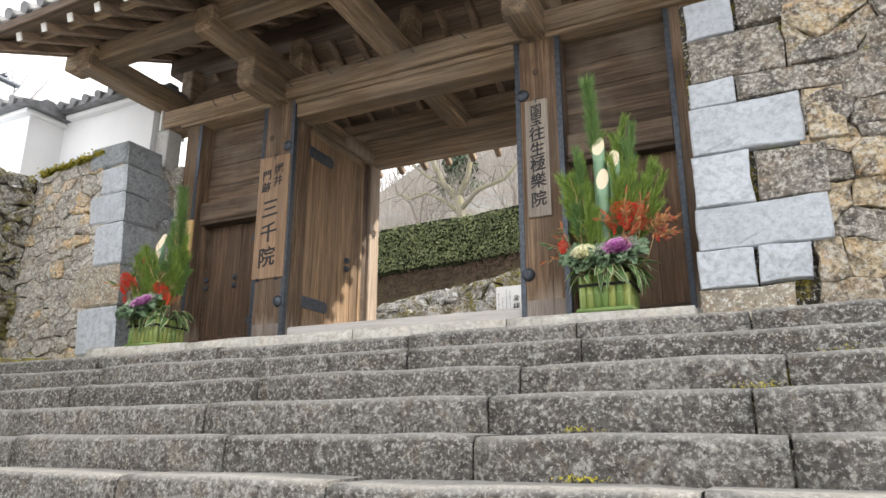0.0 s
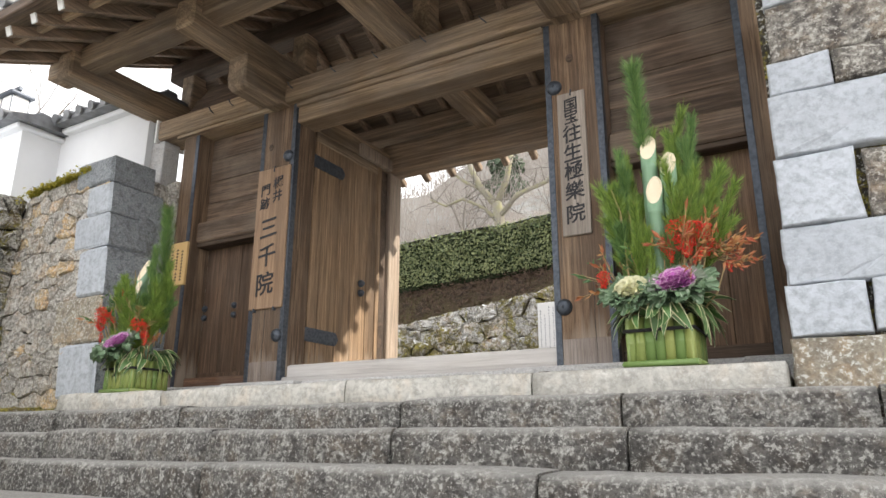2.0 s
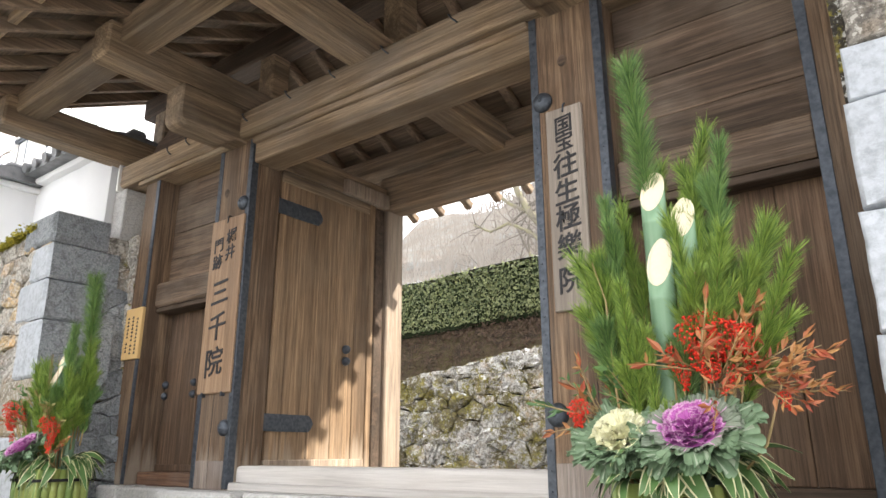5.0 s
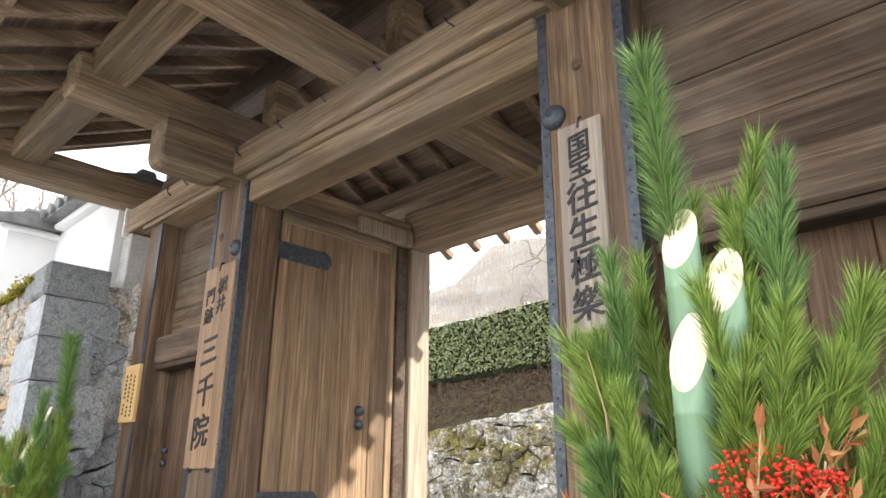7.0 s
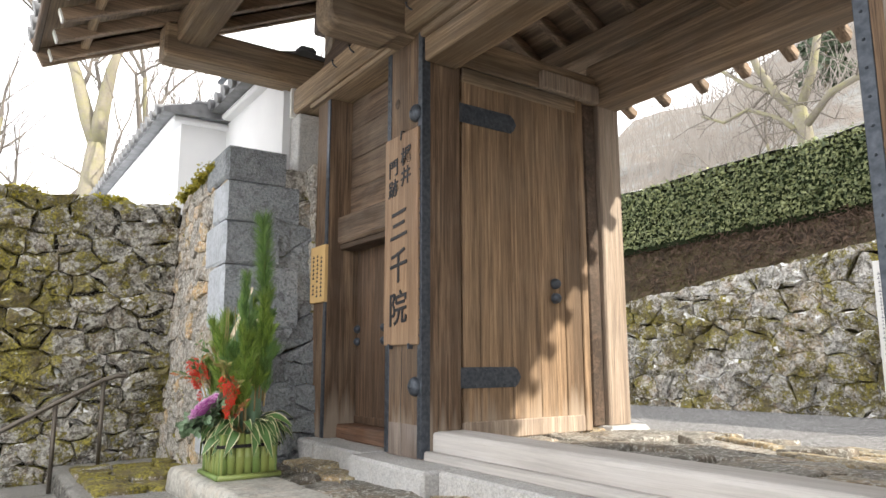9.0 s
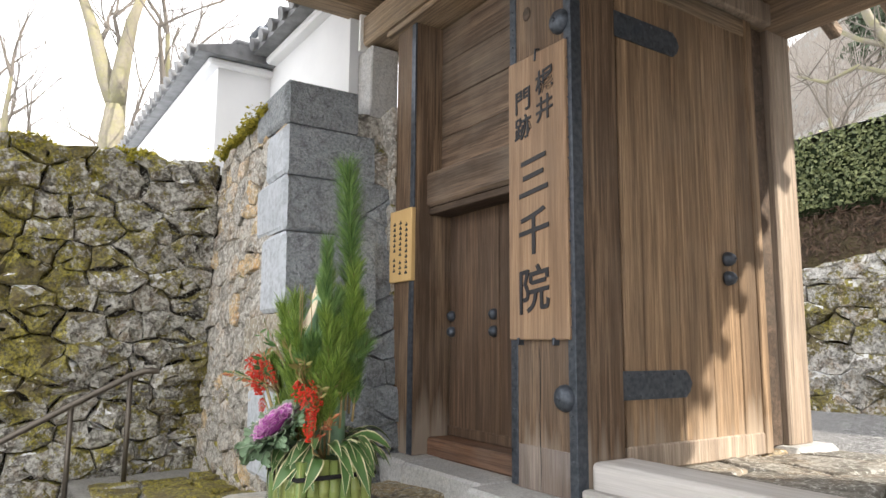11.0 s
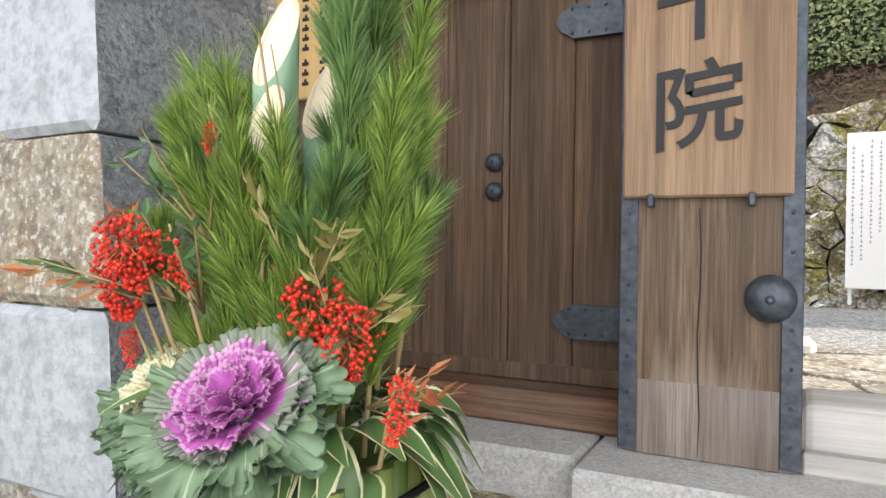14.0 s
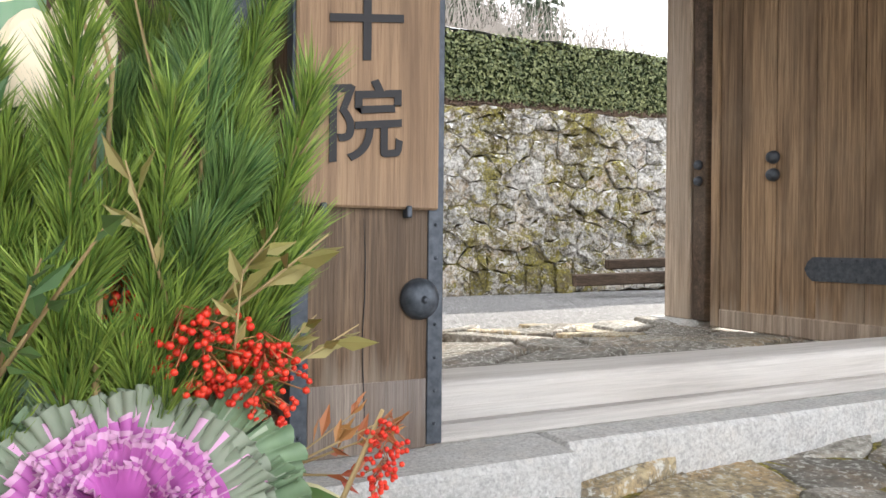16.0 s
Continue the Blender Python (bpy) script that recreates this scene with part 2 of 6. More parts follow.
M_WICK = wood("wicket_plank", 2, (0.048, 0.029, 0.018), (0.118, 0.071, 0.042), grey=(0.25, 0.2, 0.16), wear=0.32, gain=1.45)
M_BOARD = wood("sign_cedar", 2, (0.175, 0.105, 0.06), (0.27, 0.175, 0.10), grey=(0.33, 0.25, 0.185), wear=0.35, rough=0.6, grain=0.5)
M_BOARDG = wood("sign_cedar_weathered", 2, (0.25, 0.21, 0.175), (0.33, 0.285, 0.24), wear=0.35)
M_ROOFB = wood("roof_boarding", 0, (0.11, 0.08, 0.056), (0.23, 0.17, 0.12), wear=0.3, gain=1.4)
M_SILL = wood("bleached_sill", 0, (0.34, 0.32, 0.30), (0.40, 0.385, 0.37), grey=(0.58, 0.58, 0.58), wear=0.35, grain=0.22)
M_REAR = wood("pale_rear_post", 2, (0.36, 0.27, 0.20), (0.50, 0.40, 0.31), wear=0.3, gain=0.72)

k = Mat("blackened_iron", 0.5, 0.6)
k.base(k.mix(k.ramp(k.noise(40), 0.3, 0.7), (0.055, 0.065, 0.08), (0.11, 0.125, 0.15))).bump(k.noise(90), 0.25, 0.003)
M_IRON = k.m
k = Mat("white_plaster", 0.9)
k.base(k.mix(k.ramp(k.noise(1.2, 5), 0.35, 0.75), (0.80, 0.81, 0.82), (0.70, 0.71, 0.73))).bump(k.noise(60), 0.1, 0.003)
M_PLASTER = k.m
k = Mat("roof_tile", 0.5)
k.base(k.mix(k.ramp(k.noise(8, 5), 0.3, 0.7), (0.10, 0.105, 0.11), (0.22, 0.225, 0.235))).bump(k.noise(40), 0.3, 0.004)
M_TILE = k.m
k = Mat("snow", 0.8)
k.base(k.mix(k.noise(6), (0.82, 0.84, 0.86), (0.74, 0.76, 0.79))).bump(k.noise(15, 5), 0.5, 0.02)
M_SNOW = k.m
k = Mat("ink", 0.6)
k.base((0.028, 0.028, 0.032))
M_INK = k.m
k = Mat("white_paint", 0.7)
k.base(k.mix(k.noise(9), (0.86, 0.86, 0.85), (0.80, 0.80, 0.79)))
M_WHITE = k.m
k = Mat("red_print", 0.6)
k.base((0.62, 0.03, 0.04))
M_RED = k.m
k = Mat("grey_print", 0.6)
k.base((0.3, 0.3, 0.33))
M_GREYINK = k.m


# ---- mesh helpers ----
def mesh_of(name, bm, material, smooth=False):
    me = bpy.data.meshes.new(name)
    bm.to_mesh(me)
    bm.free()
    for m in (material if isinstance(material, (list, tuple)) else [material]):
        me.materials.append(m)
    if smooth:
        me.polygons.foreach_set("use_smooth", [True] * len(me.polygons))
    return me


def thing(name, base, label="", category="", group="", kind=""):
    """An empty at the base of a thing; its parts are modelled in world places."""
    ob = new(name)
    ob.location = base
    ob.empty_display_size = 0.1
    return tagged(ob, label, category, group, kind)


def under(ob, parent):
    ob.parent = parent
    at = Vector((0, 0, 0))
    p = parent
    while p is not None:
        at += p.location
        p = p.parent
    ob.location = -at
    return ob


def part(name, bm, material, parent, label="", smooth=False):
    ob = new(name, mesh_of(name, bm, material, smooth))
    under(ob, parent)
    return tagged(ob, label)


def single(name, bm, material, label="", category="", group="", kind="", smooth=False):
    return tagged(new(name, mesh_of(name, bm, material, smooth)), label, category, group, kind)


def add_box(bm, x0, x1, y0, y1, z0, z1, bevel=0.0, seg=1):
    b = bmesh.new()
    vs = [b.verts.new((x, y, z)) for x in (x0, x1) for y in (y0, y1) for z in (z0, z1)]
    for f in ((0, 1, 3, 2), (4, 6, 7, 5), (0, 4, 5, 1), (2, 3, 7, 6), (0, 2, 6, 4), (1, 5, 7, 3)):
        b.faces.new([vs[i] for i in f])
    if bevel:
        bmesh.ops.bevel(b, geom=list(b.edges), offset=bevel, segments=seg, affect="EDGES", profile=0.5)
    join(bm, b)
    return bm


def join(bm, other, m=None, mat=None):
    """Adds another bmesh's faces to bm, moved by m, and frees it."""
    made = [bm.verts.new(m @ v.co if m else v.co) for v in other.verts]
    other.verts.index_update()
    for f in other.faces:
        g = bm.faces.new([made[v.index] for v in f.verts])
        g.material_index = f.material_index if mat is None else mat
        g.smooth = f.smooth
    other.free()


def box(x0, x1, y0, y1, z0, z1, bevel=0.012, seg=1):
    return add_box(bmesh.new(), x0, x1, y0, y1, z0, z1, bevel, seg)


def beam(a, b, w, h, bevel=0.015, up=(0, 0, 1)):
    """A squared timber from a to b, its width w across and its height h, with eased edges."""
    a, b = Vector(a), Vector(b)
    along = (b - a).normalized()
    side = along.cross(Vector(up)).normalized()
    top = side.cross(along)
    m = Matrix((along, side, top)).transposed().to_4x4()
    m.translation = (a + b) / 2
    n = (b - a).length / 2
    s = box(-n, n, -w / 2, w / 2, -h / 2, h / 2, bevel)
    bmesh.ops.transform(s, matrix=m, verts=s.verts)
    return s


def tube(points, radii, sides=8, closed_ends=True):
    """A round rod through points, with a radius at each."""
    bm = bmesh.new()
    pts = [Vector(p) for p in points]
    if not isinstance(radii, (list, tuple)):
        radii = [radii] * len(pts)
    rings = []
    ref = Vector((0.31, 0.17, 0.93)).normalized()
    for i, p in enumerate(pts):
        d = (pts[min(i + 1, len(pts) - 1)] - pts[max(i - 1, 0)]).normalized()
        u = d.cross(ref)
        u = u.normalized() if u.length > 1e-3 else d.orthogonal().normalized()
        v = d.cross(u)
        rings.append([bm.verts.new(p + radii[i] * (math.cos(a) * u + math.sin(a) * v)) for a in (2 * math.pi * j / sides for j in range(sides))])
    for r, q in zip(rings, rings[1:]):
        for j in range(sides):
            bm.faces.new((r[j], r[(j + 1) % sides], q[(j + 1) % sides], q[j])).smooth = True
    if closed_ends:
        bm.faces.new(rings[0][::-1])
        bm.faces.new(rings[-1])
    return bm


def clip(poly, p, n):
    """The part of a polygon on the side of p that n points away from."""
    out = []
    for i, a in enumerate(poly):
        b = poly[(i + 1) % len(poly)]
        da, db = (a - p).dot(n), (b - p).dot(n)
        if da <= 0:
            out.append(a)
        if (da < 0 < db) or (db < 0 < da):
            out.append(a + (b - a) * (da / (da - db)))
    return out


def cells(outline, count, aspect, rng, relax=0, spread=0.0):
    """Irregular stones that fill an outline (u, v): about count polygons, aspect times as wide as high."""
    ol = [Vector((u / aspect, v)) for u, v in outline]
    lo = Vector((min(p.x for p in ol), min(p.y for p in ol)))
    hi = Vector((max(p.x for p in ol), max(p.y for p in ol)))

    def inside(q):
        hit = False
        for i, a in enumerate(ol):
            b = ol[(i + 1) % len(ol)]
            if (a.y > q.y) != (b.y > q.y) and q.x < (b.x - a.x) * (q.y - a.y) / (b.y - a.y) + a.x:
                hit = not hit
        return hit

    seeds, sizes = [], []
    area = (hi.x - lo.x) * (hi.y - lo.y)
    mean = math.sqrt(area / count)
    v = lo.y
    while v < hi.y:
        h = mean * rng.choice((0.5, 0.75, 0.9, 1.1, 1.4))
        u = lo.x - rng.uniform(0, mean)
        while u < hi.x:
            w = mean * rng.choice((0.45, 0.7, 0.9, 1.2, 1.6))
            q = Vector((u + w / 2 + rng.uniform(-0.12, 0.12) * w, v + h / 2 + rng.uniform(-0.3, 0.3) * h))
            if inside(q):
                seeds.append(q)
                sizes.append((min(w, h) * rng.uniform(0.15, 0.5)) ** 2)
            u += w
        v += h
    polys = []
    for step in range(relax + 1):
        arr = np.array([(s.x, s.y) for s in seeds])
        polys = []
        for i, s in enumerate(seeds):
            d = ((arr - arr[i]) ** 2).sum(1)
            poly = list(ol)
            for j in np.argsort(d)[1:24]:
                t = seeds[j]
                if len(poly) < 3:
                    break
                w = max(0.2, min(0.8, 0.5 + (sizes[i] - sizes[j]) / (2 * max(d[j], 1e-6))))
                poly = clip(poly, s + (t - s) * w, (t - s).normalized())
            polys.append(poly)
        if step < relax:
            seeds = [sum(p, Vector((0, 0))) / len(p) if len(p) > 2 and rng.random() > spread else s for s, p in zip(seeds, polys)]
    return [[Vector((p.x * aspect, p.y)) for p in poly] for poly in polys if len(poly) > 2]


def stone_mesh(poly, gap, depth, proud, rng, rough=0.012, jag=0.011):
    """One stone: a joint round it, eased edges and a bulged, uneven face. In (u, v, out)."""
    c = sum(poly, Vector((0, 0))) / len(poly)
    pts = []
    for i, a in enumerate(poly):
        b = poly[(i + 1) % len(poly)]
        pts.append(a)
        n = min(4, int((b - a).length / 0.075))
        for q in range(1, n):
            pts.append(a + (b - a) * q / n + Vector((rng.uniform(-1, 1), rng.uniform(-1, 1))) * jag)
    size = max(0.03, sum((p - c).length for p in pts) / len(pts))

    slope = min(0.16, proud * 0.45 / size)
    tilt = (rng.uniform(-slope, slope), rng.uniform(-slope, slope))

    def ring(inset, h, jit):
        out = []
        for p in pts:
            d = p - c
            q = c + d * max(0.25, 1 - inset / max(d.length, 0.02))
            lean = (d.x * tilt[0] + d.y * tilt[1]) if h > 0 else 0.0
            out.append((q.x + rng.uniform(-jit, jit), q.y + rng.uniform(-jit, jit), h + lean + rng.uniform(-jit, jit)))
        return out

    bm = bmesh.new()
    rows = [[bm.verts.new(p) for p in r] for r in (ring(gap, -depth, 0), ring(gap, proud * 0.6, 0.002), ring(gap + size * 0.05, proud * 0.92, rough * 0.5), ring(gap + size * 0.42, proud, rough))]
    for i, (r, q) in enumerate(zip(rows, rows[1:])):
        for j in range(len(pts)):
            bm.faces.new((r[j], r[(j + 1) % len(pts)], q[(j + 1) % len(pts)], q[j])).smooth = i < 2
    mid = bm.verts.new((c.x, c.y, proud + rng.uniform(0, rough)))
    for j in range(len(pts)):
        bm.faces.new((rows[-1][j], rows[-1][(j + 1) % len(pts)], mid)).smooth = True
    return bm


def masonry(name, parent, outline, count, aspect, place, material, seed, gap=0.003, depth=0.06, proud=0.03, rough=0.012, jag=0.018, pick=None, relax=0, spread=0.0, keep=300):
    """Stones as parts of a wall or floor. place maps (u, v, out) to the world; those past keep join in one mesh."""
    rng = random.Random(seed)
    rest = None
    for i, poly in enumerate(cells(outline, count, aspect, rng, relax, spread)):
        bm = stone_mesh(poly, gap, depth, proud * rng.uniform(0.4, 1.5), rng, rough, jag)
        for v in bm.verts:
            v.co = place(*v.co)
        bmesh.ops.recalc_face_normals(bm, faces=bm.faces)
        mat = pick(poly, rng) if pick else material
        if i < keep:
            part(name, bm, mat, parent)
        else:
            rest = rest or bmesh.new()
            join(rest, bm)
    if rest:
        tagged(part(name + "_rest", rest, material, parent), kind="stuff")

# ---- stairs, platform, ground ----
CX = -3.26
STEPS = [(4.02, 2.20), (3.65, 2.05), (3.36, 1.885), (3.04, 1.715), (2.71, 1.53), (2.38, 1.35), (2.05, 1.17), (1.72, 0.99), (1.39, 0.81), (1.06, 0.63), (0.73, 0.45), (0.40, 0.27)]
WEST, EAST = -7.96, 3.4

bm = bmesh.new()
gv = [bm.verts.new(p) for p in ((-600, -600, 0.08), (600, -600, 0.08), (600, 600, 0.08), (-600, 600, 0.08))]
bm.faces.new(gv)
single("ground", bm, M_GRAVEL, "grey gravel ground at the foot of the steps", "ground", kind="structure")

stairs = thing("stone_stairs", (-2.3, 2.2, 0.1), "weathered grey granite stairs, wet and spotted with lichen", "stairs", kind="structure")
rng = random.Random(5)


def step_block(x0, x1, y0, y1, z0, z1):
    """A worn granite block: rounded front edge, slightly wavy top and face."""
    bm = bmesh.new()
    n = max(3, int((x1 - x0) / 0.16))
    prof = [(y1, z0), (y0 + 0.012, z0), (y0, z0 + 0.03), (y0 + 0.004, z1 - 0.035), (y0 + 0.02, z1 - 0.008), (y0 + 0.06, z1), (y1, z1)]
    rows = []
    for i in range(n + 1):
        x = x0 + (x1 - x0) * i / n
        dx = 0.003 if i == 0 else -0.003 if i == n else 0
        row = []
        for j, (y, z) in enumerate(prof):
            w = 0 if j in (0,) else 1
            nz = noise.noise((x * 2.3, y * 3 + z1 * 5, z1 * 7)) * 0.013 * w
            ny = noise.noise((x * 3.1 + 9, z * 6, y0 * 4)) * 0.016 * w
            if i in (0, n):
                ny += 0.006 * w
                nz -= 0.004 * w
            row.append(bm.verts.new((x + dx, y + (ny if j < 6 else 0), z + nz)))
        rows.append(row)
    for a, b in zip(rows, rows[1:]):
        for j in range(len(prof)):
            k2 = (j + 1) % len(prof)
            bm.faces.new((a[j], a[k2], b[k2], b[j])).smooth = j in (2, 3, 4)
    bm.faces.new(rows[0])
    bm.faces.new(rows[-1][::-1])
    bmesh.ops.recalc_face_normals(bm, faces=bm.faces)
    return bm


for i, (y, z) in enumerate(STEPS):
    x = WEST + 0.02
    low = STEPS[i + 1][1] if i + 1 < len(STEPS) else 0.08
    first = True
    while x < EAST:
        n = rng.uniform(0.95, 1.75)
        if first:
            n *= rng.uniform(0.4, 1)
            first = False
        e = min(x + n, EAST)
        dz = rng.uniform(-0.006, 0.006)
        back = (STEPS[i - 1][0] + 0.12) if i else 4.95
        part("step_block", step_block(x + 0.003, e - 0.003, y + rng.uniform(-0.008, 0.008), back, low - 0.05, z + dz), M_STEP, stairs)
        x = e
bm = bmesh.new()
for i, (y, z) in enumerate(STEPS):
    add_box(bm, WEST, EAST, y + 0.05, 5.6, (STEPS[i + 1][1] if i + 1 < len(STEPS) else 0.0) - 0.1, z - 0.06)
part("bedding", bm, M_MORTAR, stairs)

platform = thing("platform", (CX, 5.0, 2.2), "flagstone platform with a pale kerb in front of the gate", "paving", kind="structure")
for a, b in ((-6.07, -4.78), (-4.78, -3.02), (-3.02, -1.72), (-1.72, -0.41)):
    bm = step_block(a + 0.002, b - 0.002, 4.56, 5.03, 2.2, 2.375)
    for v in bm.verts:
        v.co.y += max(0.0, 5.0 - v.co.y) * 0.056 * (v.co.x + 6.07)
    part("kerb_slab", bm, M_SLAB, platform)
part("bedding", box(-6.05, -0.42, 4.98, 5.6, 2.15, 2.33, 0), M_MORTAR, platform)
masonry("flagstone", platform, [(-6.05, 5.0), (-0.42, 5.0), (-0.42, 5.62), (-6.05, 5.62)], 34, 1.5, lambda u, v, o: (u, v, 2.325 + o), M_FLAG, 11, gap=0.012, depth=0.03, proud=0.035, rough=0.004)
masonry("moss_flagstone", platform, [(-7.5, 4.12), (-6.1, 4.12), (-6.1, 4.93), (-7.5, 4.93)], 12, 1.3, lambda u, v, o: (u, v, 2.205 + o), M_MOSSFLAG, 13, gap=0.012, depth=0.02, proud=0.04, rough=0.01)
for a, b in ((-6.12, -5.12), (-4.22, -2.3), (-1.38, -0.42)):
    part("granite_sill", box(a, b, 5.56, 6.06, 2.2, 2.49, 0.014), M_GRANITE, platform)
part("granite_sill", box(-2.3, -2.27 + 0.0, 5.57, 6.0, 2.2, 2.485, 0.0), M_GRANITE, platform)
for a, b in ((-5.12, -4.22), (-2.27, -1.38)):
    part("granite_plinth", box(a + 0.004, b - 0.004, 5.46, 6.08, 2.2, 2.49, 0.02), M_GRANITE, platform)
for a in (-6.3, -0.70):
    part("granite_plinth", box(a, a + 0.46, 5.55, 6.08, 2.22, 2.495, 0.02), M_GRANITE, platform)

court = thing("courtyard_floor", (CX, 8, 2.5), "flagstones and grey gravel inside the gate", "paving", kind="structure")
bm = bmesh.new()
cv = [bm.verts.new(p) for p in ((-30, 6.0, 2.32), (10, 6.0, 2.60), (10, 40, 2.60), (-30, 40, 2.32))]
bm.faces.new(cv)
bmesh.ops.subdivide_edges(bm, edges=bm.edges, cuts=12, use_grid_fill=True)
part("gravel", bm, M_GRAVEL, court)
part("bedding", box(-5.6, -0.9, 6.0, 7.75, 2.2, 2.545, 0), M_MORTAR, court)
masonry("flagstone", court, [(-5.6, 6.0), (-0.9, 6.0), (-0.9, 7.75), (-5.6, 7.75)], 52, 1.4, lambda u, v, o: (u, v, 2.55 + o), M_FLAG, 17, gap=0.012, depth=0.02, proud=0.03, rough=0.004)


# ---- retaining walls ----
def lean(z):
    return (z - 2.36) * 0.115


wing_west = thing("wall_west_wing", (-7.0, 5.3, 2.2), "dry stone wing wall with bluish dressed corner stones", "stone wall", kind="structure")
bm = bmesh.new()
base = [(-7.98, 5.01), (-6.18, 5.01), (-6.18, 5.68), (-7.98, 5.68)]
lo = [bm.verts.new((x, y, 0.1)) for x, y in base]
hi = [bm.verts.new((x - (0.30 if x > -7 else 0), y + 0.04, 4.60)) for x, y in base]
bm.faces.new(hi)
for j in range(4):
    bm.faces.new((lo[j], lo[(j + 1) % 4], hi[(j + 1) % 4], hi[j]))
bmesh.ops.recalc_face_normals(bm, faces=bm.faces)
part("core", bm, M_MORTAR, wing_west)
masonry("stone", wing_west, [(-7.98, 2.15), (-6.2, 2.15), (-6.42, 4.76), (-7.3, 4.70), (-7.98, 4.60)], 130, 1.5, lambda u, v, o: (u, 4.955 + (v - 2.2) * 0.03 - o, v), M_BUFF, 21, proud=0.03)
# corner stones: front coloured pale as the lit face, rough side coloured darker
z = 2.36
rng = random.Random(8)
for j, h in enumerate((0.52, 0.46, 0.50, 0.36, 0.34, 0.30)):
    w = (0.60, 0.74, 0.44, 0.56, 0.40, 0.62)[j]
    s = (0.55, 0.40, 0.62, 0.45, 0.62, 0.50)[j]
    bm = bmesh.new()
    rows = []
    for zz in (z + 0.006, z + 0.03, z + h - 0.03, z + h - 0.004):
        e = 0.016 if zz in (z + 0.006, z + h - 0.004) else 0
        x1 = -6.09 - lean(zz)
        y0 = 4.885 + (zz - 2.2) * 0.03
        jx = rng.uniform(-0.01, 0.01)
        rows.append([bm.verts.new(p) for p in ((x1 - w + e, y0 + 0.2, zz), (x1 - w + e + jx, y0 + 0.02 + e, zz), (x1 - 0.03, y0 + e + jx, zz), (x1 - e, y0 + 0.02, zz), (x1 - e + jx, y0 + s, zz), (x1 - 0.2, y0 + s, zz))])
    for a, b in zip(rows, rows[1:]):
        for q in range(6):
            f = bm.faces.new((a[q], a[(q + 1) % 6], b[(q + 1) % 6], b[q]))
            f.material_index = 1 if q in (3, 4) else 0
    f = bm.faces.new(rows[-1])
    bm.faces.new(rows[0][::-1])
    bmesh.ops.recalc_face_normals(bm, faces=bm.faces)
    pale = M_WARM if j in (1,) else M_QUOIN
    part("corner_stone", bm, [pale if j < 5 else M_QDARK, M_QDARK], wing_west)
    z += h
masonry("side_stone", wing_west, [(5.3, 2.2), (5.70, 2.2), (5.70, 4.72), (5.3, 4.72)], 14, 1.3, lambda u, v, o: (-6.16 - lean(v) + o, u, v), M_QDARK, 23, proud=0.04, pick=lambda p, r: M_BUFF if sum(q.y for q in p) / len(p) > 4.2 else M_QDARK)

part("core", box(-7.98, -6.27, 5.70, 6.5, 2.2, 4.72, 0), M_MORTAR, wing_west)
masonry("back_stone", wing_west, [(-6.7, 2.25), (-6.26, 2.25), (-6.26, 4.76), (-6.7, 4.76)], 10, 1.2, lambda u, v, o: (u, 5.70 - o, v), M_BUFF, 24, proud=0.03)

wall_west = thing("wall_west", (-8.2, 2.0, 0.1), "tall mossy dry stone retaining wall", "stone wall", kind="structure")
part("core", box(-9.2, -8.004, -6.0, 5.9, 0.0, 4.54, 0), M_JOINT, wall_west)
masonry("stone", wall_west, [(1.0, 1.0), (4.98, 1.0), (4.98, 4.60), (1.0, 4.62)], 220, 1.6, lambda u, v, o: (-8.0 + o, u, v), M_MOSSY, 25, gap=0.006, proud=0.08, rough=0.038, jag=0.03)
masonry("far_stone", wall_west, [(-6.0, 0.0), (1.0, 0.0), (1.0, 4.62), (-6.0, 4.62)], 160, 1.5, lambda u, v, o: (-8.0 + o, u, v), M_MOSSY, 26, proud=0.05, rough=0.02, keep=0)

wing_east = thing("wall_east_wing", (1.0, 5.3, 2.2), "stone wing wall of large bluish dressed blocks and rubble", "stone wall", kind="structure")
part("core", box(-0.34, 9.0, 5.02, 6.6, 0.0, 4.80, 0), M_JOINT, wing_east)
masonry("stone", wing_east, [(0.35, 2.16), (3.4, 2.16), (3.4, 4.9), (0.35, 4.9)], 85, 1.35, lambda u, v, o: (u, 4.97 + (v - 2.2) * 0.02 - o, v), M_RUBBLE, 31, proud=0.05, rough=0.02, spread=0.3)
masonry("far_stone", wing_east, [(3.4, 0.0), (9.0, 0.0), (9.0, 4.9), (3.4, 4.9)], 60, 1.35, lambda u, v, o: (u, 4.99 - o, v), M_RUBBLE, 32, keep=0)
BLOCKS = [(0.0, 0.35, 4.44, 4.76, 0), (0.36, 0.70, 4.46, 4.76, 2), (0.02, 0.66, 4.07, 4.43, 2), (0.0, 0.32, 3.86, 4.07, 0), (0.33, 1.0, 3.87, 4.06, 2), (0.0, 0.74, 3.49, 3.86, 0), (0.0, 0.40, 3.09, 3.49, 0), (0.41, 0.86, 3.09, 3.46, 2), (0.0, 0.84, 2.77, 3.09, 0), (0.0, 0.37, 2.50, 2.77, 0), (0.38, 0.71, 2.52, 2.77, 0), (0.0, 0.60, 2.20, 2.50, 3), (0.75, 1.0, 3.47, 3.86, 2), (0.67, 1.1, 4.07, 4.25, 2)]
rng = random.Random(3)
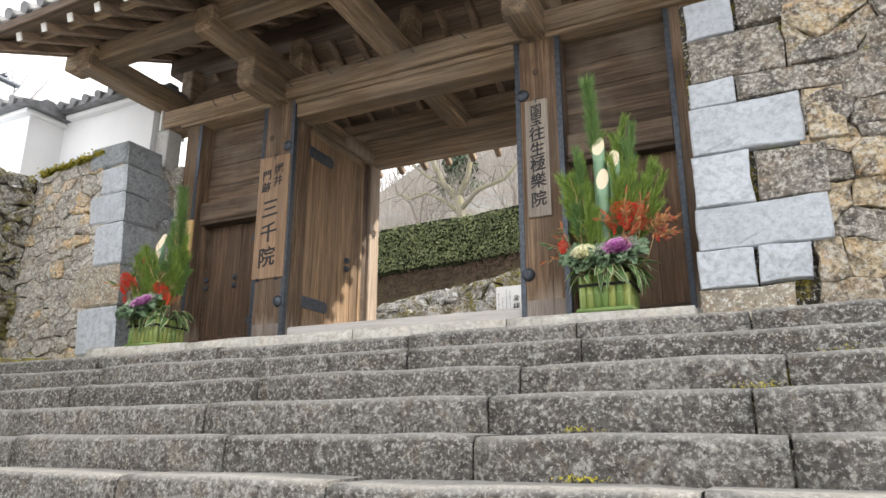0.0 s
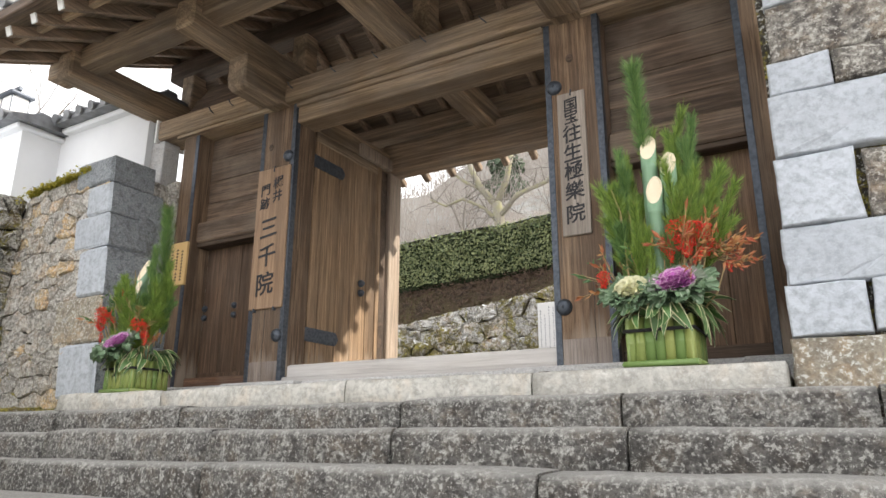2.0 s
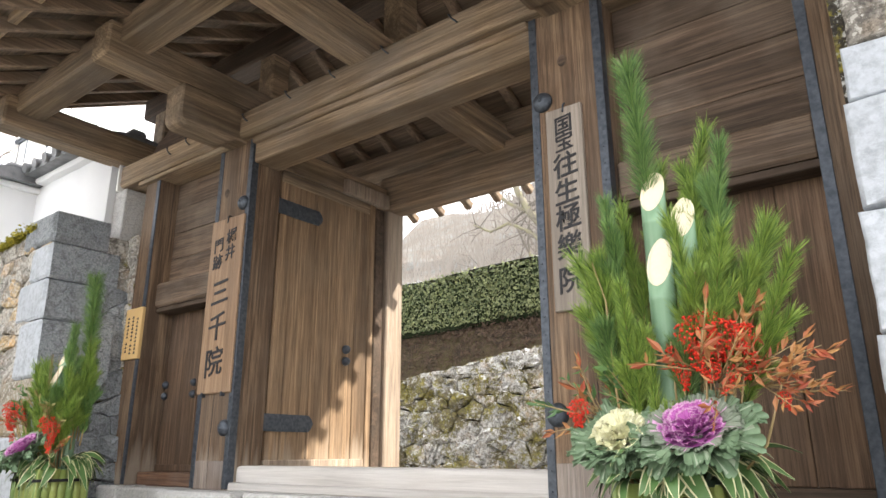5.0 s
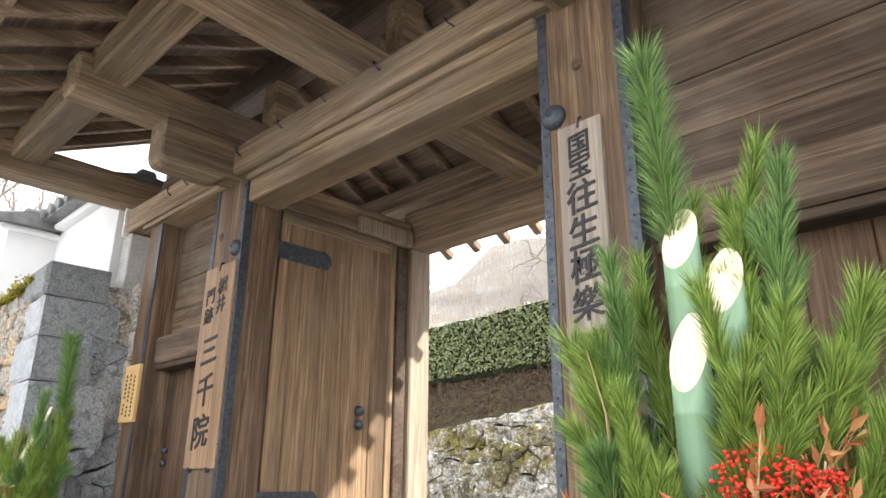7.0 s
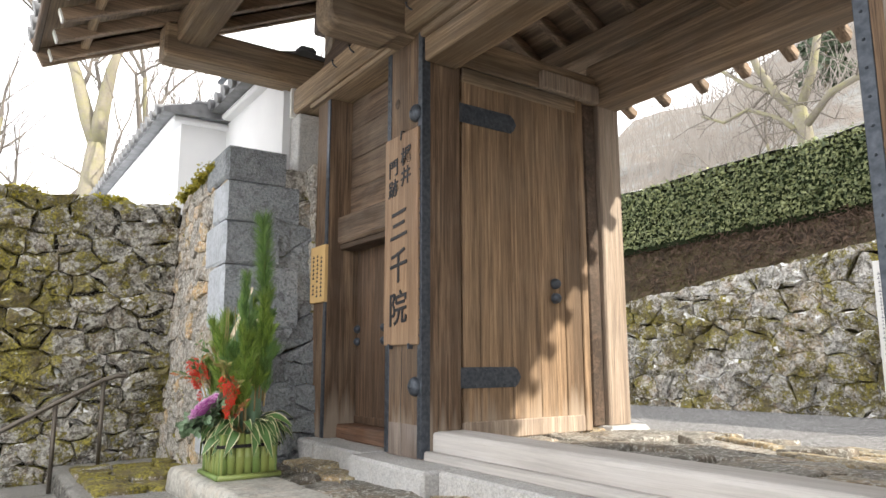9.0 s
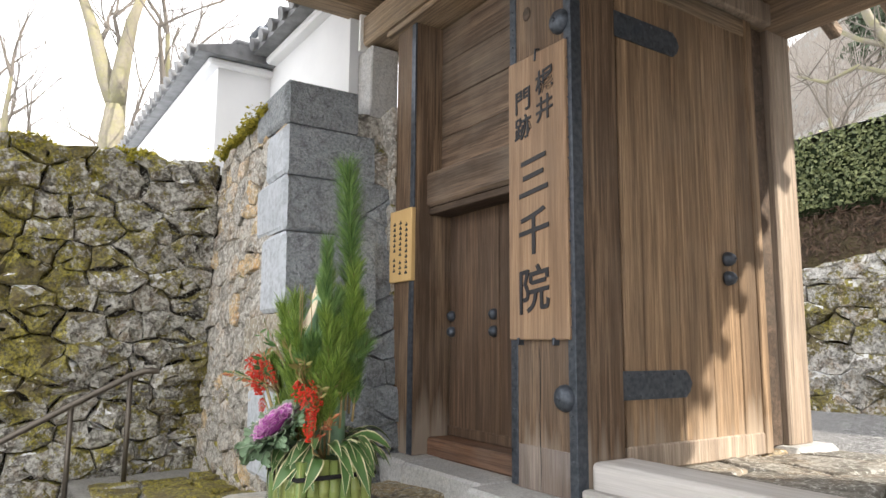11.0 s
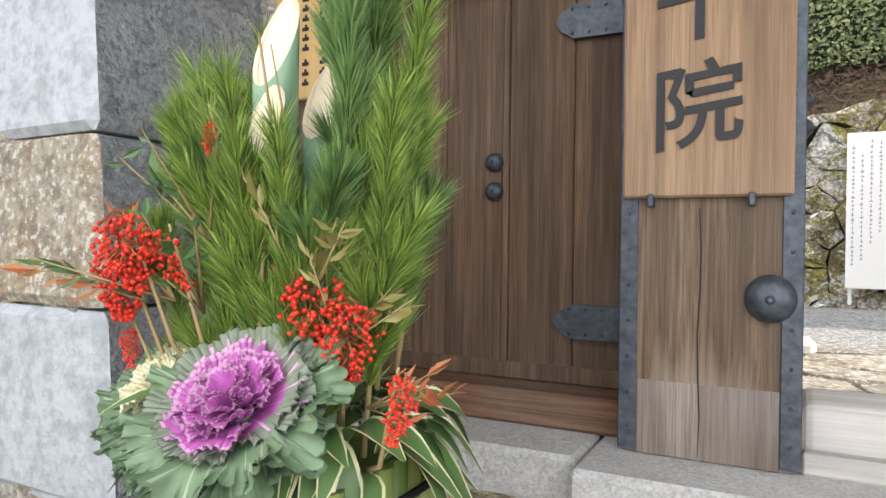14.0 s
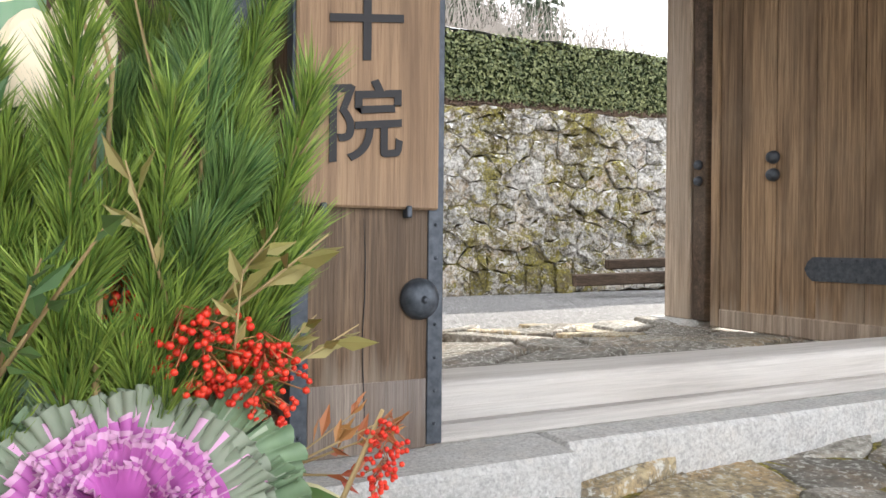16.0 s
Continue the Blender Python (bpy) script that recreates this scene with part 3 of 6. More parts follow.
for u0, u1, z0, z1, kind in BLOCKS:
    x0 = -0.385 + (z0 - 2.5) * 0.04
    poly = [Vector((x0 + a + rng.uniform(-0.008, 0.008) * (a > 0), b + rng.uniform(-0.007, 0.007))) for a, b in ((u0, z0), ((u0 + u1) / 2, z0), (u1, z0), (u1 + rng.uniform(-0.012, 0.012), (z0 + z1) / 2), (u1, z1), ((u0 + u1) / 2, z1), (u0, z1))]
    bm = stone_mesh(poly, 0.006, 0.35, 0.035 if kind != 3 else 0.06, rng, 0.006, 0.006)
    for v in bm.verts:
        v.co = (v.co.x, 4.93 + (v.co.y - 2.2) * 0.02 - v.co.z, v.co.y)
    bmesh.ops.recalc_face_normals(bm, faces=bm.faces)
    part("dressed_block", bm, (M_QUOIN, M_WARM, M_RUBBLE, M_WARM)[kind], wing_east)

wall_back = thing("wall_garden", (-3, 11.1, 2.5), "mossy snow-dusted garden wall of rounded field stones", "stone wall", kind="structure")


def back_top(x):
    return 3.72 + max(0.0, min(1.0, (x + 7.6) / 5.6)) * 1.06 + max(0, x + 2.1) * 0.04


bm = bmesh.new()
n = 24
rows = []
for i in range(n + 1):
    x = -14 + 24 * i / n
    t = back_top(x)
    hb = 4.82 + (x + 7.4) * 0.029
    rows.append([bm.verts.new(p) for p in ((x, 11.12, 2.2), (x, 11.22, t - 0.03), (x, 11.72, hb), (x, 13.0, hb + 0.25), (x, 13.0, 2.2))])
for a, b in zip(rows, rows[1:]):
    for j in range(5):
        bm.faces.new((a[j], a[(j + 1) % 5], b[(j + 1) % 5], b[j]))
bmesh.ops.recalc_face_normals(bm, faces=bm.faces)
k = Mat("dead_grass_bank", 0.95)
k.base(k.mix(k.ramp(k.noise(3, 6, 0.7), 0.35, 0.65), k.mix(k.noise(40, 3), (0.03, 0.022, 0.018), (0.095, 0.065, 0.05)), (0.12, 0.10, 0.045))).bump(k.noise(35, 6, 0.75), 1.0, 0.05)
M_BANK = k.m
part("earth_bank", bm, M_BANK, wall_back)
masonry("stone", wall_back, [(-9.0, 2.3), (2.5, 2.6), (2.5, back_top(2.5)), (-2.0, back_top(-2)), (-4.5, back_top(-4.5)), (-9.0, back_top(-9))], 300, 1.4, lambda u, v, o: (u, 11.1 + (v - 2.5) * 0.05 - o, v), M_BACK, 41, gap=0.004, proud=0.06, rough=0.032, jag=0.024, spread=0.6)


# ---- gate ----
gate = thing("temple_gate", (CX, 6.0, 2.49), "weathered brown timber temple gate with a tiled roof", "gate")


def mirror(x):
    return 2 * CX - x


def pair(a, b):
    """The same stretch of x on both sides of the gate."""
    return ((a, b), (mirror(b), mirror(a)))


for a, b in pair(-5.03, -4.585):
    post = part("main_post", box(a, b, 5.69, 6.0, 2.49, 5.3, 0.014, 2), M_POST, gate)
    part("spliced_foot", box(a + 0.046, b - 0.046, 5.6875, 5.72, 2.492, 2.695, 0.002), M_REPAIR, post, "grey spliced timber foot")
    bm = bmesh.new()
    for x, s in ((a, 1), (b, -1)):
        add_box(bm, min(x - s * 0.004, x + s * 0.045), max(x - s * 0.004, x + s * 0.045), 5.684, 5.694, 2.50, 5.28, 0.002)
        add_box(bm, min(x - s * 0.0045, x + s * 0.002), max(x - s * 0.0045, x + s * 0.002), 5.685, 5.75, 2.50, 5.28, 0.0015)
        for q in range(28):
            zz = 2.56 + q * 0.098
            d = bmesh.new()
            bmesh.ops.create_icosphere(d, subdivisions=1, radius=0.006, matrix=Matrix.Translation((x + s * 0.021, 5.682, zz)))
            join(bm, d)
    part("corner_strap", bm, M_IRON, post, "blue-black studded iron strap")
for a, b in pair(-6.25, -6.0):
    post = part("side_post", box(a, b, 5.69, 5.98, 2.49, 5.3, 0.012), M_POST, gate)
    inner, s = (b, -1) if a < CX else (a, 1)
    part("corner_strap", box(min(inner - s * 0.004, inner + s * 0.045), max(inner - s * 0.004, inner + s * 0.045), 5.683, 5.695, 2.5, 5.26, 0.002), M_IRON, post, "blue-black iron strap")
part("lintel", box(-4.76, mirror(-4.76), 5.605, 5.98, 5.28, 5.52, 0.03, 2), M_WX, gate)
part("lower_lintel", box(-4.584, mirror(-4.584), 5.70, 5.96, 5.065, 5.282, 0.012), M_WX, gate)
part("lintel_moulding", box(-4.582, mirror(-4.582), 5.66, 5.71, 5.225, 5.284, 0.018, 2), M_WX, gate)
for a, b in pair(-6.62, -4.76):
    part("side_lintel", box(a, b, 5.60, 5.96, 5.30, 5.53, 0.02), M_WX, gate)
    part("soffit_board", box(a + 0.3 if a < CX else a, b if a < CX else b - 0.3, 5.64, 5.94, 5.262, 5.304, 0.006), M_WX, gate)
for a, b in pair(-6.63, -6.60):
    part("beam_cap", box(a, b, 5.575, 5.97, 5.26, 5.54, 0.004), M_WHITE, gate, "pale weathered end cap")
for x in (-6.65, -4.86, mirror(-4.86), mirror(-6.65)):
    part("eave_arm", box(x - 0.12, x + 0.12, 4.46, 6.1, 5.55, 5.84, 0.02), M_WY, gate)
for x in (-4.80, mirror(-4.80)):
    bm = bmesh.new()
    prof = [(5.06, 5.30), (5.075, 5.245), (5.12, 5.22), (5.52, 5.22), (5.58, 5.26), (5.98, 5.26), (5.98, 5.56), (5.06, 5.56)]
    f = [[bm.verts.new((x + d, y, zz)) for y, zz in prof] for d in (-0.12, 0.12)]
    bm.faces.new(f[0])
    bm.faces.new(f[1][::-1])
    for j in range(len(prof)):
        bm.faces.new((f[0][j], f[1][j], f[1][(j + 1) % len(prof)], f[0][(j + 1) % len(prof)]))
    bmesh.ops.recalc_face_normals(bm, faces=bm.faces)
    bmesh.ops.bevel(bm, geom=list(bm.edges), offset=0.012, segments=1, affect="EDGES")
    part("bracket", bm, M_WY, gate)
part("cross_beam", beam((-3.3, 4.3, 5.66), (-3.3, 7.6, 5.54), 0.25, 0.26, 0.02), M_WY, gate)
part("front_purlin", box(-7.1, mirror(-7.1), 4.55, 4.80, 5.68, 5.92, 0.02), M_WX, gate)
part("front_purlin_end", box(-7.12, -7.095, 4.56, 4.79, 5.69, 5.91, 0.006), M_WY, gate)
part("rear_beam", box(-4.72, mirror(-4.72), 7.38, 7.64, 5.12, 5.50, 0.03, 2), M_REARX, gate)
part("rear_purlin", box(-6.98, mirror(-6.98), 7.42, 7.62, 5.60, 5.80, 0.02), M_REARX, gate)
part("ridge_beam", box(-6.98, mirror(-6.98), 5.93, 6.17, 6.30, 6.54, 0.02), M_DARKX, gate)
for x in (-6.65, -4.86, -3.3, mirror(-4.86), mirror(-6.65)):
    part("ridge_strut", box(x - 0.1, x + 0.1, 5.95, 6.15, 5.6, 6.31, 0.015), M_WY, gate)
for a, b in pair(-4.85, -4.60):
    part("rear_post", box(a, b, 7.39, 7.63, 2.60, 5.13, 0.012), M_REAR, gate)
    part("post_base", box(a - 0.1, b + 0.1, 7.3, 7.74, 2.5, 2.605, 0.03), M_GRANITE, gate)
for a, b in pair(-4.83, -4.60):
    part("tie_beam", box(a, b, 6.0, 7.38, 5.13, 5.36, 0.015), M_WY, gate)
    part("rear_jamb", box(a + 0.02, b - 0.04, 7.26, 7.385, 2.6, 5.125, 0.01), M_DARKX, gate)
for a, b in pair(-4.62, -4.55):
    part("tie_block", box(a, b, 6.75, 7.36, 5.12, 5.26, 0.008), M_REAR, gate)
part("threshold", box(-4.585, mirror(-4.585), 5.76, 6.02, 2.49, 2.66, 0.03, 3), M_SILL, gate)
part("threshold_ledge", box(-4.585, mirror(-4.585), 5.70, 5.765, 2.485, 2.545, 0.012), M_SILL, gate)
# side bays
for side in (0, 1):
    def sx(a, b):
        return (a, b) if side == 0 else (mirror(b), mirror(a))
    a, b = sx(-6.0, -5.03)
    for j in range(4):
        part("upper_panel", box(a, b, 5.89 + 0.003 * (j % 2), 5.93, 4.25 + j * 0.255, 4.25 + (j + 1) * 0.255 - 0.004, 0.005), M_PANEL, gate)
    part("bay_rail", box(a, b, 5.77, 6.02, 4.03, 4.255, 0.02), M_PANEL, gate)
    part("bay_rail_lip", box(a, b, 5.80, 6.02, 3.985, 4.03, 0.006), M_DARKX, gate)
    part("bay_sill", box(a, b, 5.80, 5.99, 2.49, 2.60, 0.012), wood("bay_sill_timber", 0, (0.09, 0.045, 0.026), (0.19, 0.095, 0.05), wear=0.5) if side == 0 else M_DARKX, gate)
    if side == 1:
        for j in range(4):
            w = (b - a) / 4
            part("lower_panel", box(a + j * w, a + (j + 1) * w - 0.003, 5.93, 5.965, 2.6, 4.0, 0.004), M_WICK, gate)
# curved struts on the side lintels
for side in (0, 1):
    prof = [(-6.3, 5.53), (-6.28, 5.58), (-6.22, 5.60), (-6.15, 5.70), (-6.05, 5.73), (-5.95, 5.80), (-5.8, 5.83), (-5.65, 5.80), (-5.55, 5.73), (-5.42, 5.72), (-5.32, 5.64), (-5.2, 5.62), (-5.15, 5.53)]
    bm = bmesh.new()
    f = [[bm.verts.new((x if side == 0 else mirror(x), y, z)) for x, z in prof] for y in (5.70, 5.82)]
    bm.faces.new(f[0])
    bm.faces.new(f[1][::-1])
    for j in range(len(prof)):
        bm.faces.new((f[0][j], f[1][j], f[1][(j + 1) % len(prof)], f[0][(j + 1) % len(prof)]))
    bmesh.ops.recalc_face_normals(bm, faces=bm.faces)
    part("frog_leg_strut", bm, M_DARKX, gate, "curved dark timber strut")
# roof
EAVE, RIDGE, REAR = (3.60, 5.50), (6.05, 6.68), (8.40, 5.365)
REAR_BED = (8.31, 5.365 + 0.09 * 0.5596)
RX0, RX1 = -7.02, mirror(-7.02)
for i in range(20):
    x = -6.975 + i * 0.386
    r = part("rafter", beam((x, EAVE[0] + 0.1, EAVE[1] + 0.0), (x, RIDGE[0], RIDGE[1] - 0.04), 0.075, 0.09, 0.008), M_DARKY, gate)
    part("rafter_tip", beam((x, EAVE[0] + 0.088, EAVE[1] - 0.004), (x, EAVE[0] + 0.1, EAVE[1]), 0.07, 0.085, 0.0), M_WHITE, r, "white rafter end")
    part("rear_rafter", beam((x, RIDGE[0], RIDGE[1] - 0.04), (x, REAR[0] - 0.02, REAR[1] + 0.01), 0.08, 0.09, 0.012), M_DARKY, gate)


def slope_boards(a, b, lift, count, name, material):
    for j in range(count):
        p0 = [a[q] + (b[q] - a[q]) * j / count for q in (0, 1)]
        p1 = [a[q] + (b[q] - a[q]) * (j + 1) / count for q in (0, 1)]
        bm = bmesh.new()
        vs = []
        for x in (RX0, RX1):
            for y, z, d in ((p0[0] - 0.01, p0[1], 0.0), (p1[0], p1[1], 0.004), (p1[0], p1[1], 0.03), (p0[0] - 0.01, p0[1], 0.022)):
                vs.append(bm.verts.new((x, y, z + lift + d)))
        bm.faces.new(vs[:4])
        bm.faces.new(vs[4:][::-1])
        for q in range(4):
            bm.faces.new((vs[q], vs[(q + 1) % 4], vs[4 + (q + 1) % 4], vs[4 + q]))
        bmesh.ops.recalc_face_normals(bm, faces=bm.faces)
        part(name, bm, material, gate)


slope_boards(EAVE, RIDGE, 0.045, 11, "roof_board", M_ROOFB)
slope_boards(REAR_BED, RIDGE, 0.045, 11, "roof_board", M_ROOFB)
part("eave_fascia", box(RX0 - 0.02, RX1 + 0.02, EAVE[0] - 0.03, EAVE[0] + 0.02, EAVE[1] + 0.02, EAVE[1] + 0.12, 0.008), M_DARKX, gate)
part("eave_lath", box(RX0, RX1, EAVE[0] + 0.3, EAVE[0] + 0.36, EAVE[1] + 0.10, EAVE[1] + 0.16, 0.006), M_WX, gate)
for x in (RX0 - 0.04, RX1 + 0.01):
    for p, q in ((EAVE, RIDGE), (REAR, RIDGE)):
        part("barge_board", beam((x, p[0], p[1] + 0.03), (x, q[0], q[1] + 0.03), 0.05, 0.24, 0.008), M_DARKY, gate)


def tiles(a, b, name):
    """Pan and cover tiles: round cover rows with eave discs on a thick bed."""
    bed = bmesh.new()
    vs = [bed.verts.new((x, p[0], p[1] + h)) for x in (RX0 - 0.1, RX1 + 0.1) for p, h in ((a, 0.10), (b, 0.10), (b, 0.2), (a, 0.17))]
    bed.faces.new(vs[:4])
    bed.faces.new(vs[4:][::-1])
    for q in range(4):
        bed.faces.new((vs[q], vs[(q + 1) % 4], vs[4 + (q + 1) % 4], vs[4 + q]))
    bmesh.ops.recalc_face_normals(bed, faces=bed.faces)
    part(name + "_bed", bed, M_TILE, gate)
    d = -1 if a[0] < b[0] else 1
    for i in range(32):
        x = RX0 - 0.05 + i * (RX1 - RX0 + 0.1) / 31
        part(name, tube([(x, a[0] + d * 0.06, a[1] + 0.175), (x, a[0], a[1] + 0.19), (x, b[0], b[1] + 0.21)], [0.062, 0.055, 0.055], 10), M_TILE, gate)


tiles(EAVE, RIDGE, "cover_tile")
tiles(REAR_BED, RIDGE, "rear_cover_tile")
part("ridge_tiles", box(RX0 - 0.12, RX1 + 0.12, 5.9, 6.2, 6.84, 7.2, 0.04), M_TILE, gate)


# ---- plaster wall behind the west wing ----
white = thing("wall_plaster", (-9, 5.6, 4.4), "white plastered wall with a grey tile coping", "plaster wall", kind="structure")
part("plaster", box(-8.45, -6.72, 5.55, 5.85, 4.4, 5.74, 0), M_PLASTER, white)
part("plaster", box(-22.0, -8.45, 5.06, 5.85, 4.4, 5.66, 0), M_PLASTER, white)
part("end_post", box(-6.72, -6.5, 5.62, 5.84, 4.7, 5.28, 0.01), M_GRANITE, white, "grey stone end post")
part("cornice", box(-8.5, -6.7, 5.45, 5.95, 5.72, 5.79, 0.02), M_PLASTER, white)
part("cornice", box(-22.0, -8.38, 4.96, 5.95, 5.64, 5.71, 0.02), M_PLASTER, white)


def coping(x0, x1, yf, z, name):
    bm = bmesh.new()
    vs = [bm.verts.new((x, y, zz)) for x in (x0, x1) for y, zz in ((yf - 0.22, z), (yf + 0.15, z + 0.10), (yf + 0.9, z + 0.03), (yf + 0.9, z - 0.02), (yf - 0.22, z - 0.05))]
    bm.faces.new(vs[:5])
    bm.faces.new(vs[5:][::-1])
    for q in range(5):
        bm.faces.new((vs[q], vs[(q + 1) % 5], vs[5 + (q + 1) % 5], vs[5 + q]))
    bmesh.ops.recalc_face_normals(bm, faces=bm.faces)
    part(name, bm, M_TILE, white)
    n = int((x1 - x0) / 0.24)
    for i in range(n):
        x = x0 + 0.1 + i * 0.24
        part("coping_tile", tube([(x, yf - 0.27, z + 0.0), (x, yf - 0.22, z + 0.012), (x, yf + 0.15, z + 0.11)], [0.06, 0.052, 0.05], 8), M_TILE, white)


coping(-8.55, -6.6, 5.55, 5.83, "coping")
coping(-22.0, -8.3, 5.06, 5.75, "coping")
part("coping_ridge", box(-8.52, -6.6, 5.64, 5.82, 5.91, 5.99, 0.03), M_TILE, white)
part("coping_ridge", box(-22.0, -8.32, 5.15, 5.33, 5.83, 5.91, 0.03), M_TILE, white)

terrace = thing("terrace", (-20, 0, 0.08), "raised ground behind the mossy wall under thin snow", "ground", kind="structure")
part("earth", box(-60, -9.1, -30, 30, 0.0, 4.5, 0), M_SNOW, terrace)


# ---- doors ----
def dome(r, h, axis="-y", sides=16):
    """A low round boss with a small nipple, its back at the origin and its front along axis."""
    bm = bmesh.new()
    prof = [(r, 0.0), (r * 0.99, h * 0.25), (r * 0.86, h * 0.62), (r * 0.6, h * 0.9), (r * 0.25, h), (r * 0.16, h), (r * 0.15, h * 1.15), (r * 0.08, h * 1.25)]
    rings = []
    for q, o in prof:
        rings.append([bm.verts.new({"-y": (q * math.cos(a), -o, q * math.sin(a)), "+x": (o, q * math.cos(a), q * math.sin(a)), "-x": (-o, q * math.cos(a), q * math.sin(a))}[axis]) for a in (2 * math.pi * j / sides for j in range(sides))])
    for a, b in zip(rings, rings[1:]):
        for j in range(sides):
            bm.faces.new((a[j], a[(j + 1) % sides], b[(j + 1) % sides], b[j])).smooth = True
    bm.faces.new(rings[-1])
    bm.faces.new(rings[0])
    bmesh.ops.recalc_face_normals(bm, faces=bm.faces)
    return bm


def moved(bm, x, y, z):
    bmesh.ops.translate(bm, verts=bm.verts, vec=(x, y, z))
    return bm


def strap_plate(y0, y1, z, h, x0, x1):
    """A strap hinge in the plane of x, with a leaf-shaped end and studs."""
    bm = bmesh.new()
    prof = [(y0, z - h / 2), (y1 - 0.05, z - h / 2), (y1 - 0.02, z - h * 0.3), (y1, z), (y1 - 0.02, z + h * 0.3), (y1 - 0.05, z + h / 2), (y0, z + h / 2)]
    f = [[bm.verts.new((x, y, zz)) for y, zz in prof] for x in (x0, x1)]
    bm.faces.new(f[0])
    bm.faces.new(f[1][::-1])
    n = len(prof)
    for j in range(n):
        bm.faces.new((f[0][j], f[1][j], f[1][(j + 1) % n], f[0][(j + 1) % n]))
    for q in range(6):
        for s in (-1, 1):
            d = bmesh.new()
            bmesh.ops.create_icosphere(d, subdivisions=1, radius=0.007, matrix=Matrix.Translation((x1, y0 + 0.04 + q * (y1 - y0 - 0.1) / 5, z + s * h * 0.36)))
            join(bm, d)
    bmesh.ops.recalc_face_normals(bm, faces=bm.faces)
    return bm


for side in (0, 1):
    s = 1 if side == 0 else -1
    face = -4.595 if side == 0 else mirror(-4.595)
    door = thing("gate_door", (face - s * 0.04, 6.0, 2.58), "heavy brown plank gate door standing open inwards", "door", "gate doors")
    rng = random.Random(50 + side)
    edges = [6.02, 6.16, 6.44, 6.70, 6.95, 7.12]
    for a, b in zip(edges, edges[1:]):
        e = rng.uniform(-0.003, 0.003)
        x0, x1 = sorted((face - s * 0.07, face + s * e))
        part("plank", box(x0, x1, a + 0.0015, b - 0.0015, 2.66, 5.02, 0.005), M_DOOR, door)
    for z0, z1 in ((2.58, 2.70), (5.0, 5.11)):
        x0, x1 = sorted((face - s * 0.075, face + s * 0.008))
        part("end_rail", box(x0, x1, 6.02, 7.12, z0, z1, 0.008), M_REAR if z0 < 3 else M_WY, door)
    x0, x1 = sorted((face - s * 0.075, face + s * 0.012))
    part("edge_stile", box(x0, x1, 7.12, 7.19, 2.58, 5.11, 0.008), M_DOOR, door)
    for z in (2.98, 4.775):
        bm = strap_plate(5.99, 6.50, z, 0.135, face - 0.001 * s, face + 0.009 * s)
        part("strap_hinge", bm, M_IRON, door, "blue-black iron strap hinge")
    for z in (3.535, 3.64):
        part("door_knob", moved(dome(0.04, 0.05, "+x" if s > 0 else "-x"), face + s * 0.004, 6.845 if s > 0 else 6.71, z), M_IRON, door, "black domed knob")

wicket = thing("wicket_door", (-5.5, 5.98, 2.6), "closed narrow dark plank side door with iron hinges", "door")
edges = [-5.995, -5.93, -5.72, -5.503, -5.478, -5.25, -5.035]
for a, b in zip(edges, edges[1:]):
    part("plank", box(a + 0.001, b - 0.001, 5.965 - (0.006 if b - a < 0.05 else 0), 6.01, 2.60, 3.99, 0.004), M_WICK, wicket)
part("stile", box(-5.075, -5.035, 5.945, 6.01, 2.60, 3.99, 0.005), M_WICK, wicket)
part("bottom_rail", box(-5.995, -5.075, 5.953, 6.01, 2.60, 2.66, 0.006), M_WICK, wicket)
for z in (2.81, 3.785):
    bm = bmesh.new()
    prof = [(-5.035, z - 0.055), (-5.25, z - 0.055), (-5.29, z - 0.03), (-5.31, z), (-5.29, z + 0.03), (-5.25, z + 0.055), (-5.035, z + 0.055)]
    f = [[bm.verts.new((x, y, zz)) for x, zz in prof] for y in (5.966, 5.938)]
    bm.faces.new(f[0])
    bm.faces.new(f[1][::-1])
    for j in range(7):
        bm.faces.new((f[0][j], f[1][j], f[1][(j + 1) % 7], f[0][(j + 1) % 7]))
    for q in range(4):
        for t in (-1, 1):
            d = bmesh.new()
            bmesh.ops.create_icosphere(d, subdivisions=1, radius=0.006, matrix=Matrix.Translation((-5.09 - q * 0.055, 5.937, z + t * 0.04)))
            join(bm, d)
    bmesh.ops.recalc_face_normals(bm, faces=bm.faces)
    part("strap_hinge", bm, M_IRON, wicket, "blue-grey iron strap hinge")
for x in (-5.53, -5.965):
    for z in (3.242, 3.342):
        y = 5.965
        part("door_knob", moved(dome(0.034, 0.035), x, y, z), M_IRON, wicket, "black domed stud")
for x, z in ((-4.655, 2.93), (-4.655, 4.72), (mirror(-4.655), 2.93), (mirror(-4.655), 4.70)):
    part("nail_cover", moved(dome(0.062, 0.045), x, 5.692, z), M_IRON, gate, "black domed iron nail cover")
for x in (-5.03 + 0.205, mirror(-4.88)):
    bm = bmesh.new()
    pts = [(x + 0.004 * math.sin(q * 1.7), 5.6872, 2.5 + 0.66 * q / 6) for q in range(7)]
    part("crack", tube(pts, [0.001, 0.0018, 0.0022, 0.0018, 0.0022, 0.0018, 0.001], 4), M_INK, gate)


